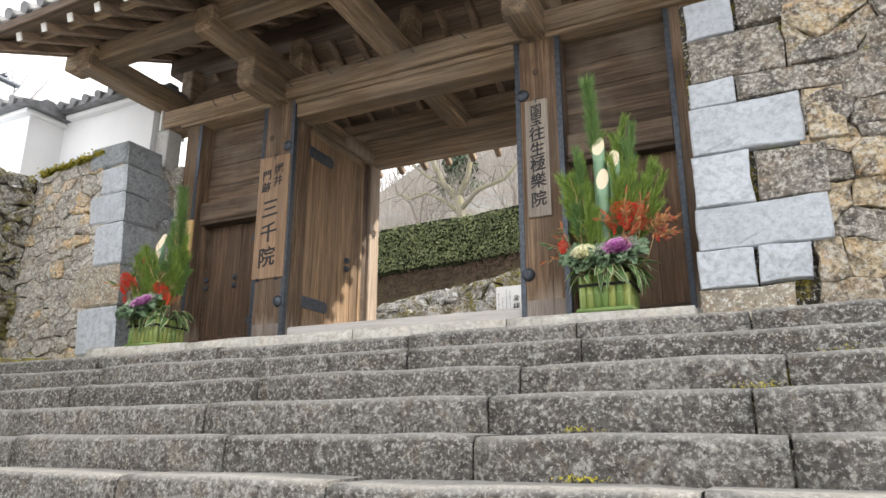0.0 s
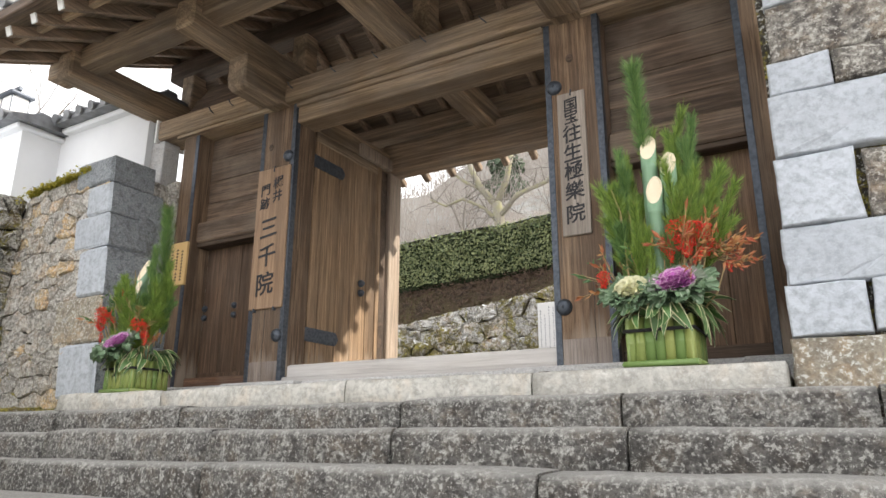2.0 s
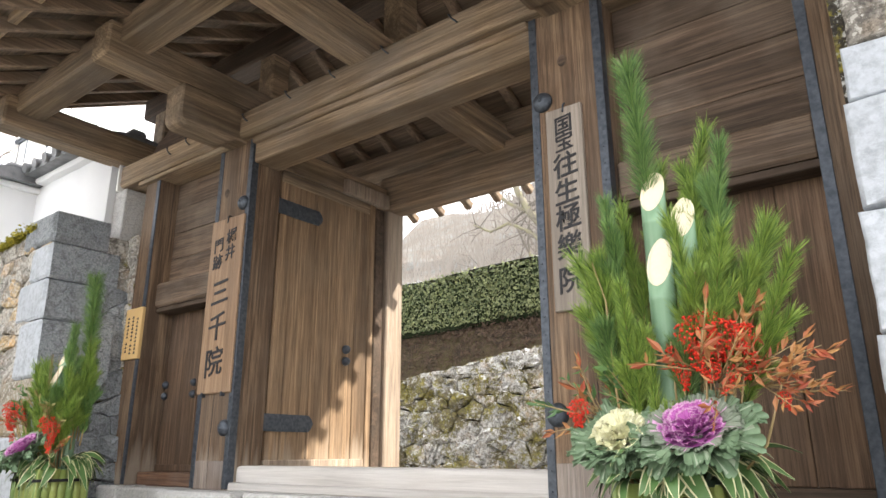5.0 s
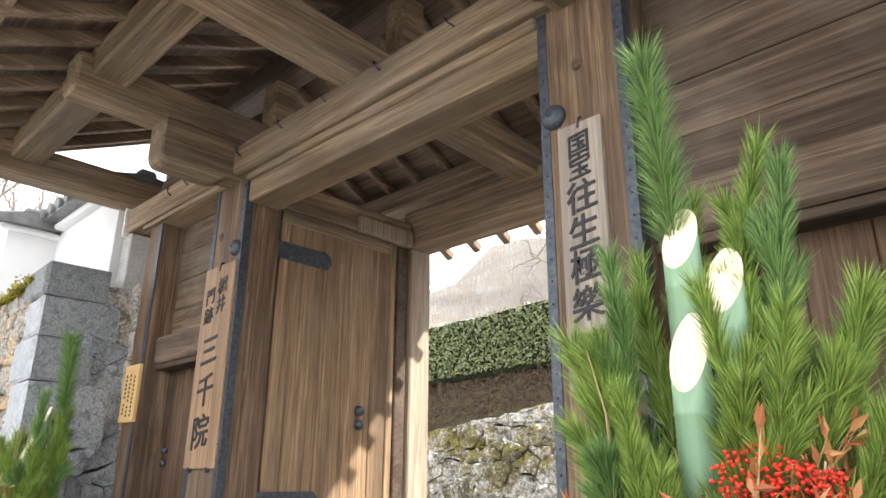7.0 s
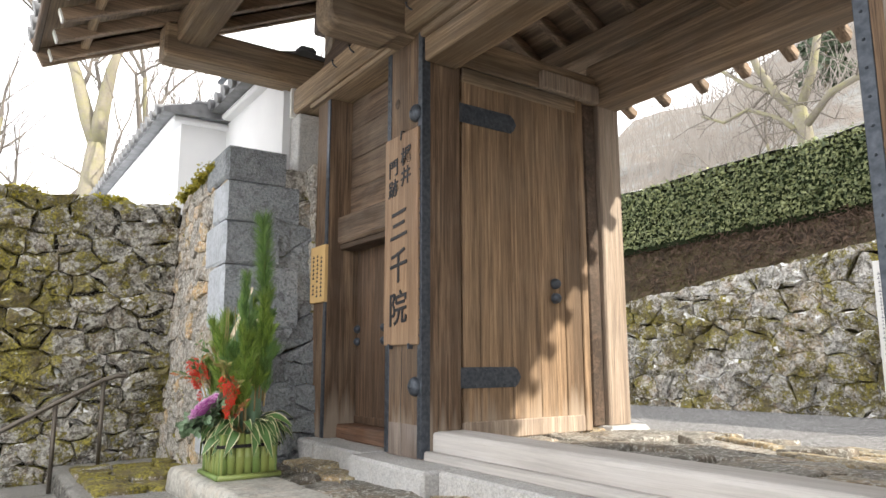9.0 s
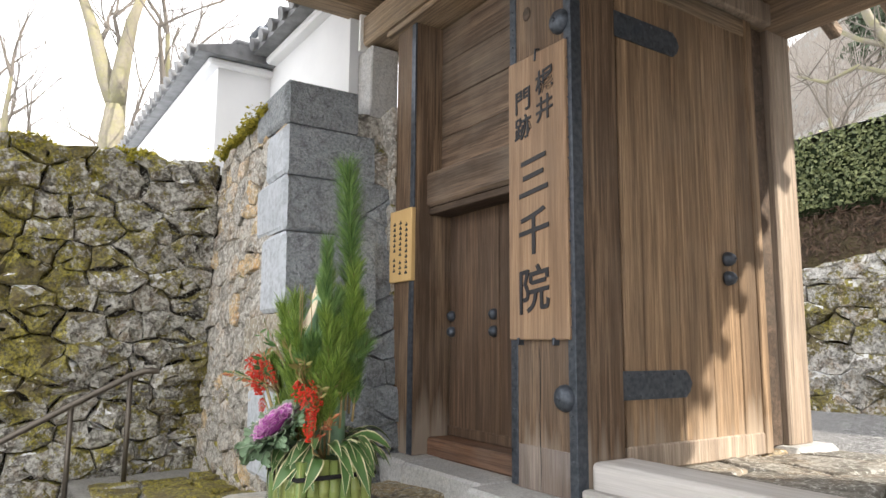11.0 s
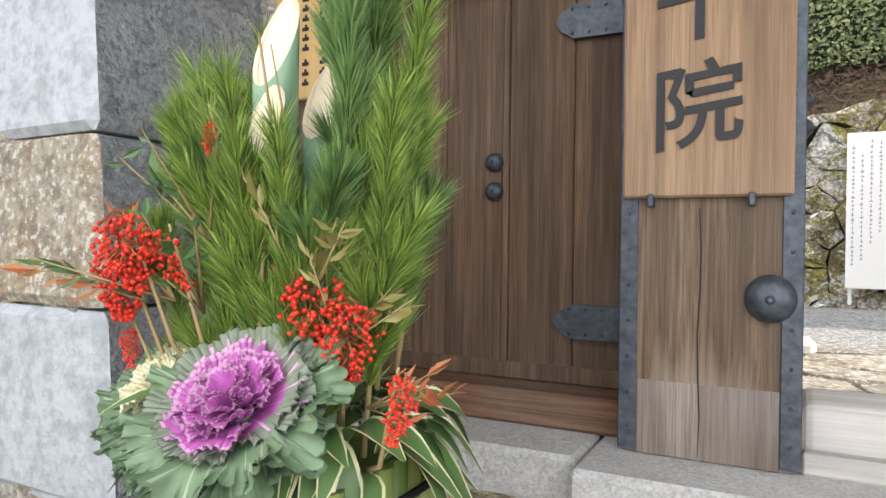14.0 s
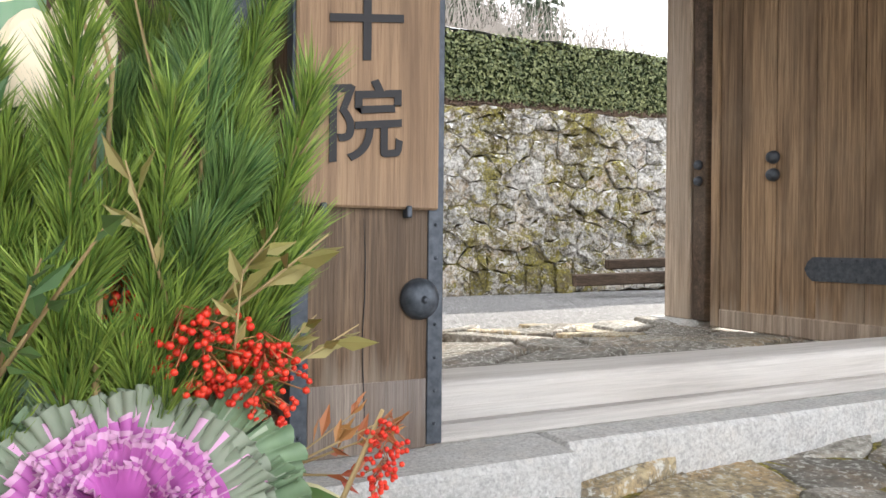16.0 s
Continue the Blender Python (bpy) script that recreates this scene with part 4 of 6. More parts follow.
# ---- writing ----
def letters(text, size, x, y, z, material, parent, name="character", lift=0.004, squash=1.0):
    """Raised characters facing -y, centred on (x, z), their back on the plane y."""
    cu = bpy.data.curves.new("writing", "FONT")
    cu.body = text
    cu.size, cu.extrude, cu.align_x, cu.align_y = size, lift / 2, "CENTER", "CENTER"
    cu.offset = 0.011 * size
    tmp = bpy.data.objects.new("writing", cu)
    scene.collection.objects.link(tmp)
    me = bpy.data.meshes.new_from_object(tmp.evaluated_get(bpy.context.evaluated_depsgraph_get()))
    bpy.data.objects.remove(tmp)
    bm = bmesh.new()
    bm.from_mesh(me)
    bpy.data.meshes.remove(me)
    if not bm.verts:
        bm.free()
        return None
    xs = [v.co.x for v in bm.verts]
    ys = [v.co.y for v in bm.verts]
    cx, cy = (min(xs) + max(xs)) / 2, (min(ys) + max(ys)) / 2
    for v in bm.verts:
        v.co = (x + (v.co.x - cx) * squash, y - lift / 2 - v.co.z, z + (v.co.y - cy) + (0.13 * (v.co.x - cx) if len(text) == 1 else 0.0))
    return part(name, bm, material, parent)


board = thing("name_board", (-4.815, 5.63, 3.19), "tall cedar name board with black brushed characters on the gate post", "sign")
part("board", box(-5.025, -4.605, 5.665, 5.697, 3.19, 4.615, 0.006), M_BOARD, board)
for ch, z in (("三", 3.99), ("千", 3.71), ("院", 3.435)):
    letters(ch, 0.235, -4.83, 5.663, z, M_INK, board)
for ch, x, z in (("梶", -4.745, 4.45), ("井", -4.745, 4.31), ("門", -4.905, 4.39), ("跡", -4.905, 4.25)):
    letters(ch, 0.13, x, 5.663, z, M_INK, board)
for x in (-4.95, -4.70):
    part("board_hook", box(x - 0.008, x + 0.008, 5.655, 5.70, 3.165, 3.20, 0.003), M_IRON, board, "small iron hook")
part("board_hook", tube([(-4.81, 5.70, 4.64), (-4.81, 5.665, 4.63), (-4.81, 5.659, 4.57)], 0.005, 6), M_IRON, board, "small iron hook")

board2 = thing("temple_plaque", (-1.73, 5.63, 3.455), "narrow weathered wooden plaque with black brushed characters", "sign")
part("board", box(-1.842, -1.622, 5.665, 5.697, 3.455, 4.62, 0.005), M_BOARDG, board2)
for i, ch in enumerate("国宝往生極樂院"):
    letters(ch, 0.155 if i > 1 else 0.12, -1.732, 5.663, (4.51, 4.41, 4.27, 4.115, 3.965, 3.805, 3.625)[i], M_INK, board2)
part("board_hook", tube([(-1.73, 5.70, 4.66), (-1.73, 5.67, 4.64), (-1.73, 5.66, 4.59)], 0.005, 6), M_IRON, board2, "small iron hook")

notice = thing("notice_board", (-6.06, 5.66, 3.55), "small pale yellow wooden notice with black writing on the side post", "sign")
k = Mat("new_pine_board", 0.6)
k.base(k.mix(k.noise(1, 5, 0.6, k.scaled(40, 40, 3)), (0.62, 0.40, 0.16), (0.74, 0.52, 0.25)))
M_PINEB = k.m
part("board", box(-6.255, -5.98, 5.66, 5.692, 3.555, 4.02, 0.004), M_PINEB, notice)
for i, (x, z0, z1) in enumerate(((-6.04, 3.60, 3.93), (-6.115, 3.72, 3.95), (-6.115, 3.6, 3.68), (-6.19, 3.75, 3.92), (-6.19, 3.62, 3.70))):
    bm = bmesh.new()
    z = z0
    while z < z1:
        add_box(bm, x - 0.014, x + 0.012, 5.657, 5.6605, z, z + 0.012)
        add_box(bm, x - 0.004, x + 0.004, 5.657, 5.6605, z + 0.012, z + 0.022)
        z += 0.034
    part("writing", bm, M_INK, notice)


# ---- festive pine arrangements ----
def at(name, me, parent, m, label=""):
    ob = new(name, me)
    ob.parent = parent
    ob.matrix_basis = m
    return tagged(ob, label)


def leafmat(name, a, b, rough=0.5, scale=25, through_light=0.25):
    k = Mat(name, rough, spec=0.4)
    rnd = k.random(True)
    c = k.mix(k.ramp(k.calc("ADD", k.calc("MULTIPLY", k.noise(scale), 0.5), k.calc("MULTIPLY", rnd, 0.6)), 0.2, 0.8), a, b)
    k.base(c)
    k.b.inputs["Subsurface Weight"].default_value = 0.0
    return k.m


M_NEEDLE = leafmat("pine_needle", (0.045, 0.115, 0.02), (0.30, 0.42, 0.08))
M_NEEDLE2 = leafmat("pine_needle_dark", (0.035, 0.10, 0.03), (0.21, 0.34, 0.10))
M_TWIG = leafmat("twig", (0.26, 0.18, 0.08), (0.42, 0.32, 0.16), 0.7)
M_LEAF = leafmat("leaf_green", (0.05, 0.12, 0.04), (0.12, 0.22, 0.07), 0.4)
M_CREAM = leafmat("leaf_cream_edge", (0.60, 0.58, 0.33), (0.72, 0.70, 0.45), 0.45)
M_REDLEAF = leafmat("leaf_reddish", (0.32, 0.05, 0.03), (0.42, 0.22, 0.08), 0.5)
M_BERRY = leafmat("red_berry", (0.58, 0.018, 0.012), (0.76, 0.055, 0.025), 0.28)
M_BCUT = leafmat("bamboo_cut", (0.78, 0.66, 0.46), (0.86, 0.76, 0.58), 0.6, 60)
k = Mat("bamboo_green", 0.38, spec=0.5)
gr = k.noise(1, 4, 0.6, k.scaled(60, 60, 2.5))
k.base(k.mix(k.ramp(k.random(), 0.2, 0.9), k.mix(gr, (0.11, 0.20, 0.055), (0.20, 0.29, 0.09)), k.mix(gr, (0.22, 0.28, 0.07), (0.36, 0.39, 0.13)))).bump(gr, 0.15, 0.003)
M_BAMBOO = k.m
k = Mat("bamboo_bluish", 0.42, spec=0.5)
gr = k.noise(1, 4, 0.6, k.scaled(50, 50, 3))
k.base(k.mix(gr, (0.15, 0.30, 0.17), (0.30, 0.44, 0.30)))
M_CULM = k.m
k = Mat("black_cord", 0.8)
k.base((0.02, 0.02, 0.02)).bump(k.noise(200), 0.5, 0.003)
M_CORD = k.m
M_KALE_P = leafmat("kale_purple", (0.40, 0.07, 0.36), (0.58, 0.19, 0.51), 0.5, 18)
M_KALE_R = leafmat("kale_pink_rim", (0.52, 0.22, 0.46), (0.72, 0.46, 0.64), 0.5, 30)
M_KALE_M = leafmat("kale_mauve_green", (0.11, 0.18, 0.11), (0.30, 0.32, 0.26), 0.5, 22)
M_KALE_G = leafmat("kale_green", (0.065, 0.135, 0.075), (0.23, 0.32, 0.19), 0.5, 45)
M_KALE_V = leafmat("kale_vein", (0.27, 0.35, 0.24), (0.38, 0.43, 0.33), 0.5, 30)
M_KALE_W = leafmat("kale_cream", (0.74, 0.72, 0.46), (0.84, 0.83, 0.62), 0.5, 14)


def pine_mesh(seed, needles, length, spread, mat, bend=0.1, start=0.25, nlen=0.085, wide=1.0):
    """A pine shoot one stem long, upright from the origin, dressed with fine needles."""
    rng = random.Random(seed)
    bx, by = rng.uniform(-bend, bend), rng.uniform(-bend, bend)

    def stem(t):
        return Vector((bx * t * t, by * t * t, length * t))

    bm = tube([stem(i / 8) for i in range(9)], [0.007 - 0.005 * i / 8 for i in range(9)], 5)
    side = []
    for i in range(spread):
        t0 = rng.uniform(start, 0.8)
        a = rng.uniform(0, 6.28)
        d = Vector((math.cos(a) * 0.38, math.sin(a) * 0.38, 0.9)).normalized()
        n = rng.uniform(0.12, 0.24) * min(1.0, length)
        side.append((stem(t0), d, n))
        join(bm, tube([stem(t0), stem(t0) + d * n * 0.6, stem(t0) + d * n + Vector((0, 0, 0.02))], [0.004, 0.003, 0.002], 4))
    for i in range(needles):
        if side and rng.random() < 0.62:
            o, d, n = rng.choice(side)
            t = rng.uniform(0.15, 1.0)
            p = o + d * n * t
            ax = (d + Vector((0, 0, 0.15))).normalized()
        else:
            t = rng.uniform(start, 1.0)
            p, ax = stem(t), (stem(min(1, t + 0.05)) - stem(t - 0.05)).normalized()
        u = ax.orthogonal().normalized()
        v = ax.cross(u)
        a = rng.uniform(0, 6.28)
        out = (u * math.cos(a) + v * math.sin(a))
        d = (ax * rng.uniform(0.75, 1.25) + out * rng.uniform(0.45, 0.85) * wide).normalized()
        n = nlen * rng.uniform(0.7, 1.15)
        w = d.cross(Vector((rng.uniform(-1, 1), rng.uniform(-1, 1), rng.uniform(-1, 1)))).normalized() * 0.0015
        mid = p + d * n * 0.5 + ax * 0.004
        tip = p + d * n + ax * 0.012
        q = [bm.verts.new(c) for c in (p - w, p + w, mid + w, mid - w, tip)]
        for f in ((q[0], q[1], q[2], q[3]), (q[3], q[2], q[4])):
            g = bm.faces.new(f)
            g.material_index = 1
    return mesh_of("pine_shoot", bm, [M_TWIG, mat])


PINES = [pine_mesh(70 + i, 2700, (0.75, 0.62, 0.5, 0.9)[i], (6, 5, 5, 4)[i], (M_NEEDLE, M_NEEDLE, M_NEEDLE2, M_NEEDLE2)[i], start=(0.2, 0.2, 0.15, 0.45)[i]) for i in range(4)]
PINE_TALL = pine_mesh(90, 1700, 1.25, 0, M_NEEDLE2, 0.06, 0.5, 0.115, 1.7)


def blade(length, width, droop, border=0.11):
    """A lance-shaped leaf with a pale border, along +y, its base at the origin."""
    bm = bmesh.new()
    rows = []
    n = 7
    for i in range(n + 1):
        t = i / n
        w = width * math.sin(math.pi * min(1, t * 0.92 + 0.06)) ** 0.8
        y, z = length * t * (1 - 0.15 * t), 0.03 * math.sin(t * 3) - droop * t * t * length
        rows.append([bm.verts.new((u * w / 2, y, z + abs(u) * w * 0.18)) for u in (-1, -1 + border * 2, 0, 1 - border * 2, 1)])
    for a, b in zip(rows, rows[1:]):
        for j in range(4):
            f = bm.faces.new((a[j], a[j + 1], b[j + 1], b[j]))
            f.material_index = 1 if j in (0, 3) else 0
            f.smooth = True
    return mesh_of("blade", bm, [M_LEAF, M_CREAM])


BLADES = [blade(0.19, 0.062, 0.45), blade(0.17, 0.07, 0.8), blade(0.21, 0.056, 0.25), blade(0.15, 0.066, 1.1)]


def kale_mesh(seed, size, ruffle, mats, cut=0.6, wide=0.95):
    """One frilled leaf, rising along +z from the origin and facing -y."""
    rng = random.Random(seed)
    ph = rng.uniform(0, 6)
    bm = bmesh.new()
    rows = []
    nr, na = 14, 96
    for i in range(nr + 1):
        r = i / nr
        row = []
        for j in range(na + 1):
            a = (j / na - 0.5) * 2
            f = max(0.0, r - 0.58) ** 1.2 * ruffle * 1.15 * size
            frill = max(0.0, r - 0.7) * size * 0.14
            w = j * 0.21 + ph
            wave = math.sin(w) + 0.6 * math.sin(j * 0.13 + 2 * ph)
            x = wide * size * math.sin(a * 1.35) * r ** 0.6 + frill * math.cos(j * 1.25 + 3 * ph)
            z = size * r * (1 - 0.38 * a * a) + f * 0.35 * math.cos(w) + frill * 0.6 * math.sin(j * 0.9 + 2 * ph)
            row.append(bm.verts.new((x, f * wave + frill * math.sin(j * 1.25 + ph) - 0.15 * size * r * r + 0.28 * size * a * a * r, z)))
        rows.append(row)
    for i, (a, b) in enumerate(zip(rows, rows[1:])):
        for j in range(na):
            f = bm.faces.new((a[j], a[j + 1], b[j + 1], b[j]))
            f.smooth = True
            vein = len(mats) > 2 and i < nr - 1 and j in (14, 26, 37, 47, 48, 58, 69, 81)
            f.material_index = 2 if vein else 1 if i / nr > cut else 0
    return mesh_of("kale_leaf", bm, mats)


KALE = {
    "p": [kale_mesh(3 + i, 0.074, 0.24, [M_KALE_P, M_KALE_R], 0.88) for i in range(3)],
    "w": [kale_mesh(3 + i, 0.074, 0.30, [M_KALE_W, M_KALE_W], 0.75) for i in range(3)],
    "pm": [kale_mesh(6 + i, 0.09, 0.18, [M_KALE_P, M_KALE_M, M_KALE_R], 0.6) for i in range(2)],
    "wm": [kale_mesh(6 + i, 0.09, 0.18, [M_KALE_W, M_KALE_G], 0.6) for i in range(2)],
    "g": [kale_mesh(9 + i, 0.12, 0.34, [M_KALE_M, M_KALE_G, M_KALE_V], 0.2, 0.8) for i in range(3)],
}


def kale(parent, m, tone, seed, s=1.0, label=""):
    rng = random.Random(seed)
    head = at("ornamental_kale", mesh_of("kale_heart", tube([(0, 0, -0.09), (0, 0, -0.02), (0, 0, 0.02)], [0.02, 0.03, 0.012], 8), M_KALE_G), parent, m @ Matrix.Scale(s, 4), label)
    n = 40
    for i in range(n):
        t = i / n
        kind = tone if t < 0.55 else tone + "m" if t < 0.72 else "g"
        tilt = 8 + 76 * t ** 0.9 + rng.uniform(-4, 4)
        rot = Matrix.Rotation(i * 2.39996 + rng.uniform(-0.2, 0.2), 4, "Z") @ Matrix.Translation((0, -0.003 - 0.03 * t, 0.014 - 0.03 * t)) @ Matrix.Rotation(radians(tilt), 4, "X") @ Matrix.Scale(rng.uniform(0.85, 1.1) * (0.62 + 0.4 * min(1, t * 1.6)), 4)
        at("leaf", rng.choice(KALE[kind]), head, rot)


def berry_mesh(seed, count, spread, drop):
    rng = random.Random(seed)
    bm = bmesh.new()
    for i in range(count):
        t = rng.random()
        r = spread * (0.35 + 0.65 * math.sin(math.pi * min(1, t + 0.12))) * rng.uniform(0.3, 1)
        a = rng.uniform(0, 6.28)
        p = Vector((r * math.cos(a), r * math.sin(a), drop * (0.5 - t)))
        b = bmesh.new()
        bmesh.ops.create_icosphere(b, subdivisions=1, radius=rng.uniform(0.0042, 0.0054), matrix=Matrix.Translation(p))
        for f in b.faces:
            f.smooth = True
        join(bm, b, mat=0)
        if i % 3 == 0:
            join(bm, tube([(0, 0, p.z + 0.02), p], 0.0012, 3), mat=1)
    return mesh_of("berry_cluster", bm, [M_BERRY, M_REDLEAF])


BERRIES = [berry_mesh(i, 210, 0.06, 0.13) for i in range(2)] + [berry_mesh(5, 110, 0.038, 0.13)]


def sprig_mesh(seed, mat, count=16, size=0.05):
    """A spray of small pointed leaflets on fine twigs, along +z."""
    rng = random.Random(seed)
    bm = bmesh.new()
    for i in range(5):
        d = Vector((rng.uniform(-0.7, 0.7), rng.uniform(-0.7, 0.7), 1)).normalized()
        n = rng.uniform(0.12, 0.22)
        join(bm, tube([(0, 0, 0), d * n * 0.5, d * n], [0.003, 0.002, 0.001], 4), mat=0)
        for j in range(count // 3):
            p = d * n * rng.uniform(0.4, 1)
            e = (d + Vector((rng.uniform(-1, 1), rng.uniform(-1, 1), rng.uniform(-0.6, 0.6)))).normalized()
            w = e.cross(Vector((rng.uniform(-1, 1), rng.uniform(-1, 1), 0.3))).normalized()
            s = size * rng.uniform(0.6, 1.2)
            up = e.cross(w) * s * 0.08
            q = [bm.verts.new(c) for c in (p, p + e * s * 0.45 + w * s * 0.16 + up, p + e * s, p + e * s * 0.45 - w * s * 0.16 + up, p + e * s * 0.5)]
            for f in ((q[0], q[1], q[4]), (q[1], q[2], q[4]), (q[2], q[3], q[4]), (q[3], q[0], q[4])):
                bm.faces.new(f).material_index = 1
    return mesh_of("sprig", bm, [M_TWIG, mat])


SPRIGS_G = [sprig_mesh(i, M_LEAF) for i in (1, 2)]
SPRIGS_R = [sprig_mesh(i, M_REDLEAF, 20, 0.055) for i in (3, 4)]
M_OLIVE = leafmat("leaf_olive", (0.22, 0.20, 0.06), (0.34, 0.30, 0.12), 0.5)
SPRIGS_O = [sprig_mesh(6, M_OLIVE, 18, 0.06)]


def culm(parent, x, y, z0, z1, r, cut):
    """A bamboo culm cut aslant: green wall, one node ring, pale hollow cut with its inner floor."""
    bm = bmesh.new()
    n = 20
    zs = [z0, z1 - cut * 1.25, z1 - cut * 1.22, z1 - cut * 1.19, None]
    rs = [r, r, r * 1.06, r, r]
    rings = []
    for z, q in zip(zs, rs):
        ring = []
        for j in range(n):
            a = 2 * math.pi * j / n
            zz = z if z is not None else z1 - cut * (0.5 - 0.5 * math.sin(a))
            ring.append(bm.verts.new((x + q * math.cos(a), y + q * math.sin(a), zz)))
        rings.append(ring)
    inner = [bm.verts.new((x + (v.co.x - x) * 0.8, y + (v.co.y - y) * 0.8, v.co.z - 0.001)) for v in rings[-1]]
    deep = [bm.verts.new((v.co.x, v.co.y, v.co.z - 0.014)) for v in inner]
    for a, b, mt in [(rings[i], rings[i + 1], 0) for i in range(4)] + [(rings[-1], inner, 1), (inner, deep, 1)]:
        for j in range(n):
            f = bm.faces.new((a[j], a[(j + 1) % n], b[(j + 1) % n], b[j]))
            f.smooth = mt == 0
            f.material_index = mt
    bm.faces.new(deep).material_index = 1
    bmesh.ops.recalc_face_normals(bm, faces=bm.faces)
    return at("bamboo_culm", mesh_of("culm", bm, [M_CULM, M_BCUT]), parent, Matrix(), "green bamboo culm cut aslant, pale inside")


def slat_mesh(w, h):
    bm = bmesh.new()
    n = 5
    rows = []
    for z, b in ((0, 1), (h * 0.47, 1), (h * 0.485, 1.3), (h * 0.5, 1), (h, 1)):
        rows.append([bm.verts.new((w * (j / n - 0.5), -0.012 * b * math.sin(math.pi * j / n), z)) for j in range(n + 1)] + [bm.verts.new((w / 2, 0.01, z)), bm.verts.new((-w / 2, 0.01, z))])
    m = n + 3
    for a, b in zip(rows, rows[1:]):
        for j in range(m):
            f = bm.faces.new((a[j], a[(j + 1) % m], b[(j + 1) % m], b[j]))
            f.smooth = j < n
    bm.faces.new(rows[0][::-1])
    bm.faces.new(rows[-1])
    bmesh.ops.recalc_face_normals(bm, faces=bm.faces)
    return mesh_of("slat", bm, M_BAMBOO)


SLATS = [slat_mesh(0.054, 0.28), slat_mesh(0.054, 0.283)]


def turn(x, y, z, tilt, spin, s=1.0):
    """Stands a shoot at a place, leaning by tilt degrees towards the compass angle spin."""
    return Matrix.Translation((x, y, z)) @ Matrix.Rotation(radians(spin), 4, "Z") @ Matrix.Rotation(radians(tilt), 4, "Y") @ Matrix.Rotation(radians(spin * 1.7), 4, "Z") @ Matrix.Scale(s, 4)


def arrangement(cx, cy, cz, label, white_at, purple_at, berries, sprays, pines, culms, seed, size=1.0):
    ka = thing("new_year_pine_arrangement", (cx, cy, cz), label, "floral arrangement", "pine arrangements by the gate")
    ka.scale = (size, size, size)
    rng = random.Random(seed)
    box_ob = at("planter", mesh_of("planter", box(-0.178, 0.178, -0.178, 0.178, 0.01, 0.27, 0.004), M_BAMBOO), ka, Matrix(), "square planter clad in split green bamboo")
    for q in range(4):
        spin = Matrix.Rotation(q * math.pi / 2, 4, "Z")
        for j in range(7):
            at("bamboo_slat", SLATS[(j + q) % 2], box_ob, spin @ Matrix.Translation((-0.165 + j * 0.055, -0.181, rng.uniform(0.0, 0.012))))
        at("bottom_rail", mesh_of("rail", tube([(-0.205, -0.2, 0.018), (0.205, -0.2, 0.018)], 0.018, 8), M_BAMBOO), box_ob, spin)
    cord = bmesh.new()
    for z in (0.205, 0.214):
        join(cord, tube([(0.199 * sx, 0.199 * sy, z) for sx, sy in ((-1, -1), (0, -1.01), (1, -1), (1.01, 0), (1, 1), (0, 1.01), (-1, 1), (-1.01, 0), (-1, -1))], 0.006, 6))
    join(cord, tube([(0.0, -0.208, 0.21), (0.006, -0.214, 0.235), (0.012, -0.212, 0.25)], 0.004, 5))
    join(cord, tube([(0.0, -0.208, 0.21), (-0.008, -0.216, 0.17), (-0.012, -0.214, 0.145)], 0.004, 5))
    at("cord", mesh_of("cord", cord, M_CORD), box_ob, Matrix(), "black tied cord")
    for spec in culms:
        culm(ka, *spec)
    for x, y, z, tilt, spin, s, kind in pines:
        at("pine_branch", PINE_TALL if kind < 0 else PINES[kind], ka, turn(x, y, z, tilt, spin, s))
    for i in range(84):
        a = rng.uniform(0, 360)
        r = rng.uniform(0.12, 0.19)
        m = Matrix.Rotation(radians(a), 4, "Z") @ Matrix.Translation((0, r, 0.29 + rng.uniform(0, 0.08))) @ Matrix.Rotation(radians(rng.uniform(-25, 30)), 4, "X") @ Matrix.Rotation(radians(rng.uniform(-35, 35)), 4, "Y") @ Matrix.Scale(rng.uniform(0.85, 1.25), 4)
        at("variegated_leaf", BLADES[i % 4], ka, m)
    kale(ka, Matrix.Translation(white_at) @ Matrix.Rotation(radians(42), 4, "X") @ Matrix.Rotation(0.4, 4, "Z"), "w", seed + 1, 1.25, "cream-white ornamental kale")
    kale(ka, Matrix.Translation(purple_at) @ Matrix.Rotation(radians(40), 4, "X"), "p", seed + 2, 1.4, "purple ornamental kale with green outer leaves")
    for i, (x, y, z, s, kind) in enumerate(berries):
        at("nandina_head", BERRIES[kind], ka, Matrix.Translation((x, y, z)) @ Matrix.Rotation(i * 1.3, 4, "Z") @ Matrix.Rotation(rng.uniform(-0.6, 0.6), 4, "X") @ Matrix.Scale(s, 4), "glossy red nandina berries")
        at("berry_stem", mesh_of("berry_stem", tube([(x * 0.45, y * 0.3 + 0.02, 0.28), ((x * 0.8), y * 0.75, z * 0.75), (x, y, z + 0.07)], [0.006, 0.005, 0.003], 5), M_TWIG), ka, Matrix())
    for x, y, z, tilt, spin, s, kind in sprays:
        at("leaf_spray", (SPRIGS_G[0], SPRIGS_G[1], SPRIGS_R[0], SPRIGS_R[1], SPRIGS_O[0])[kind], ka, turn(x, y, z, tilt, spin, s))
    for i in range(4):
        x, y = rng.uniform(-0.16, 0.16), rng.uniform(-0.14, 0.02)
        at("bare_twig", mesh_of("bare_twig", tube([(x, y, 0.27), (x * 1.2, y - 0.02, 0.6), (x * 1.5 + 0.02, y * 1.1, 0.95), (x * 1.6 - 0.02, y, 1.12)], [0.006, 0.005, 0.003, 0.0015], 5), M_TWIG), ka, Matrix())
    return ka


rng = random.Random(77)


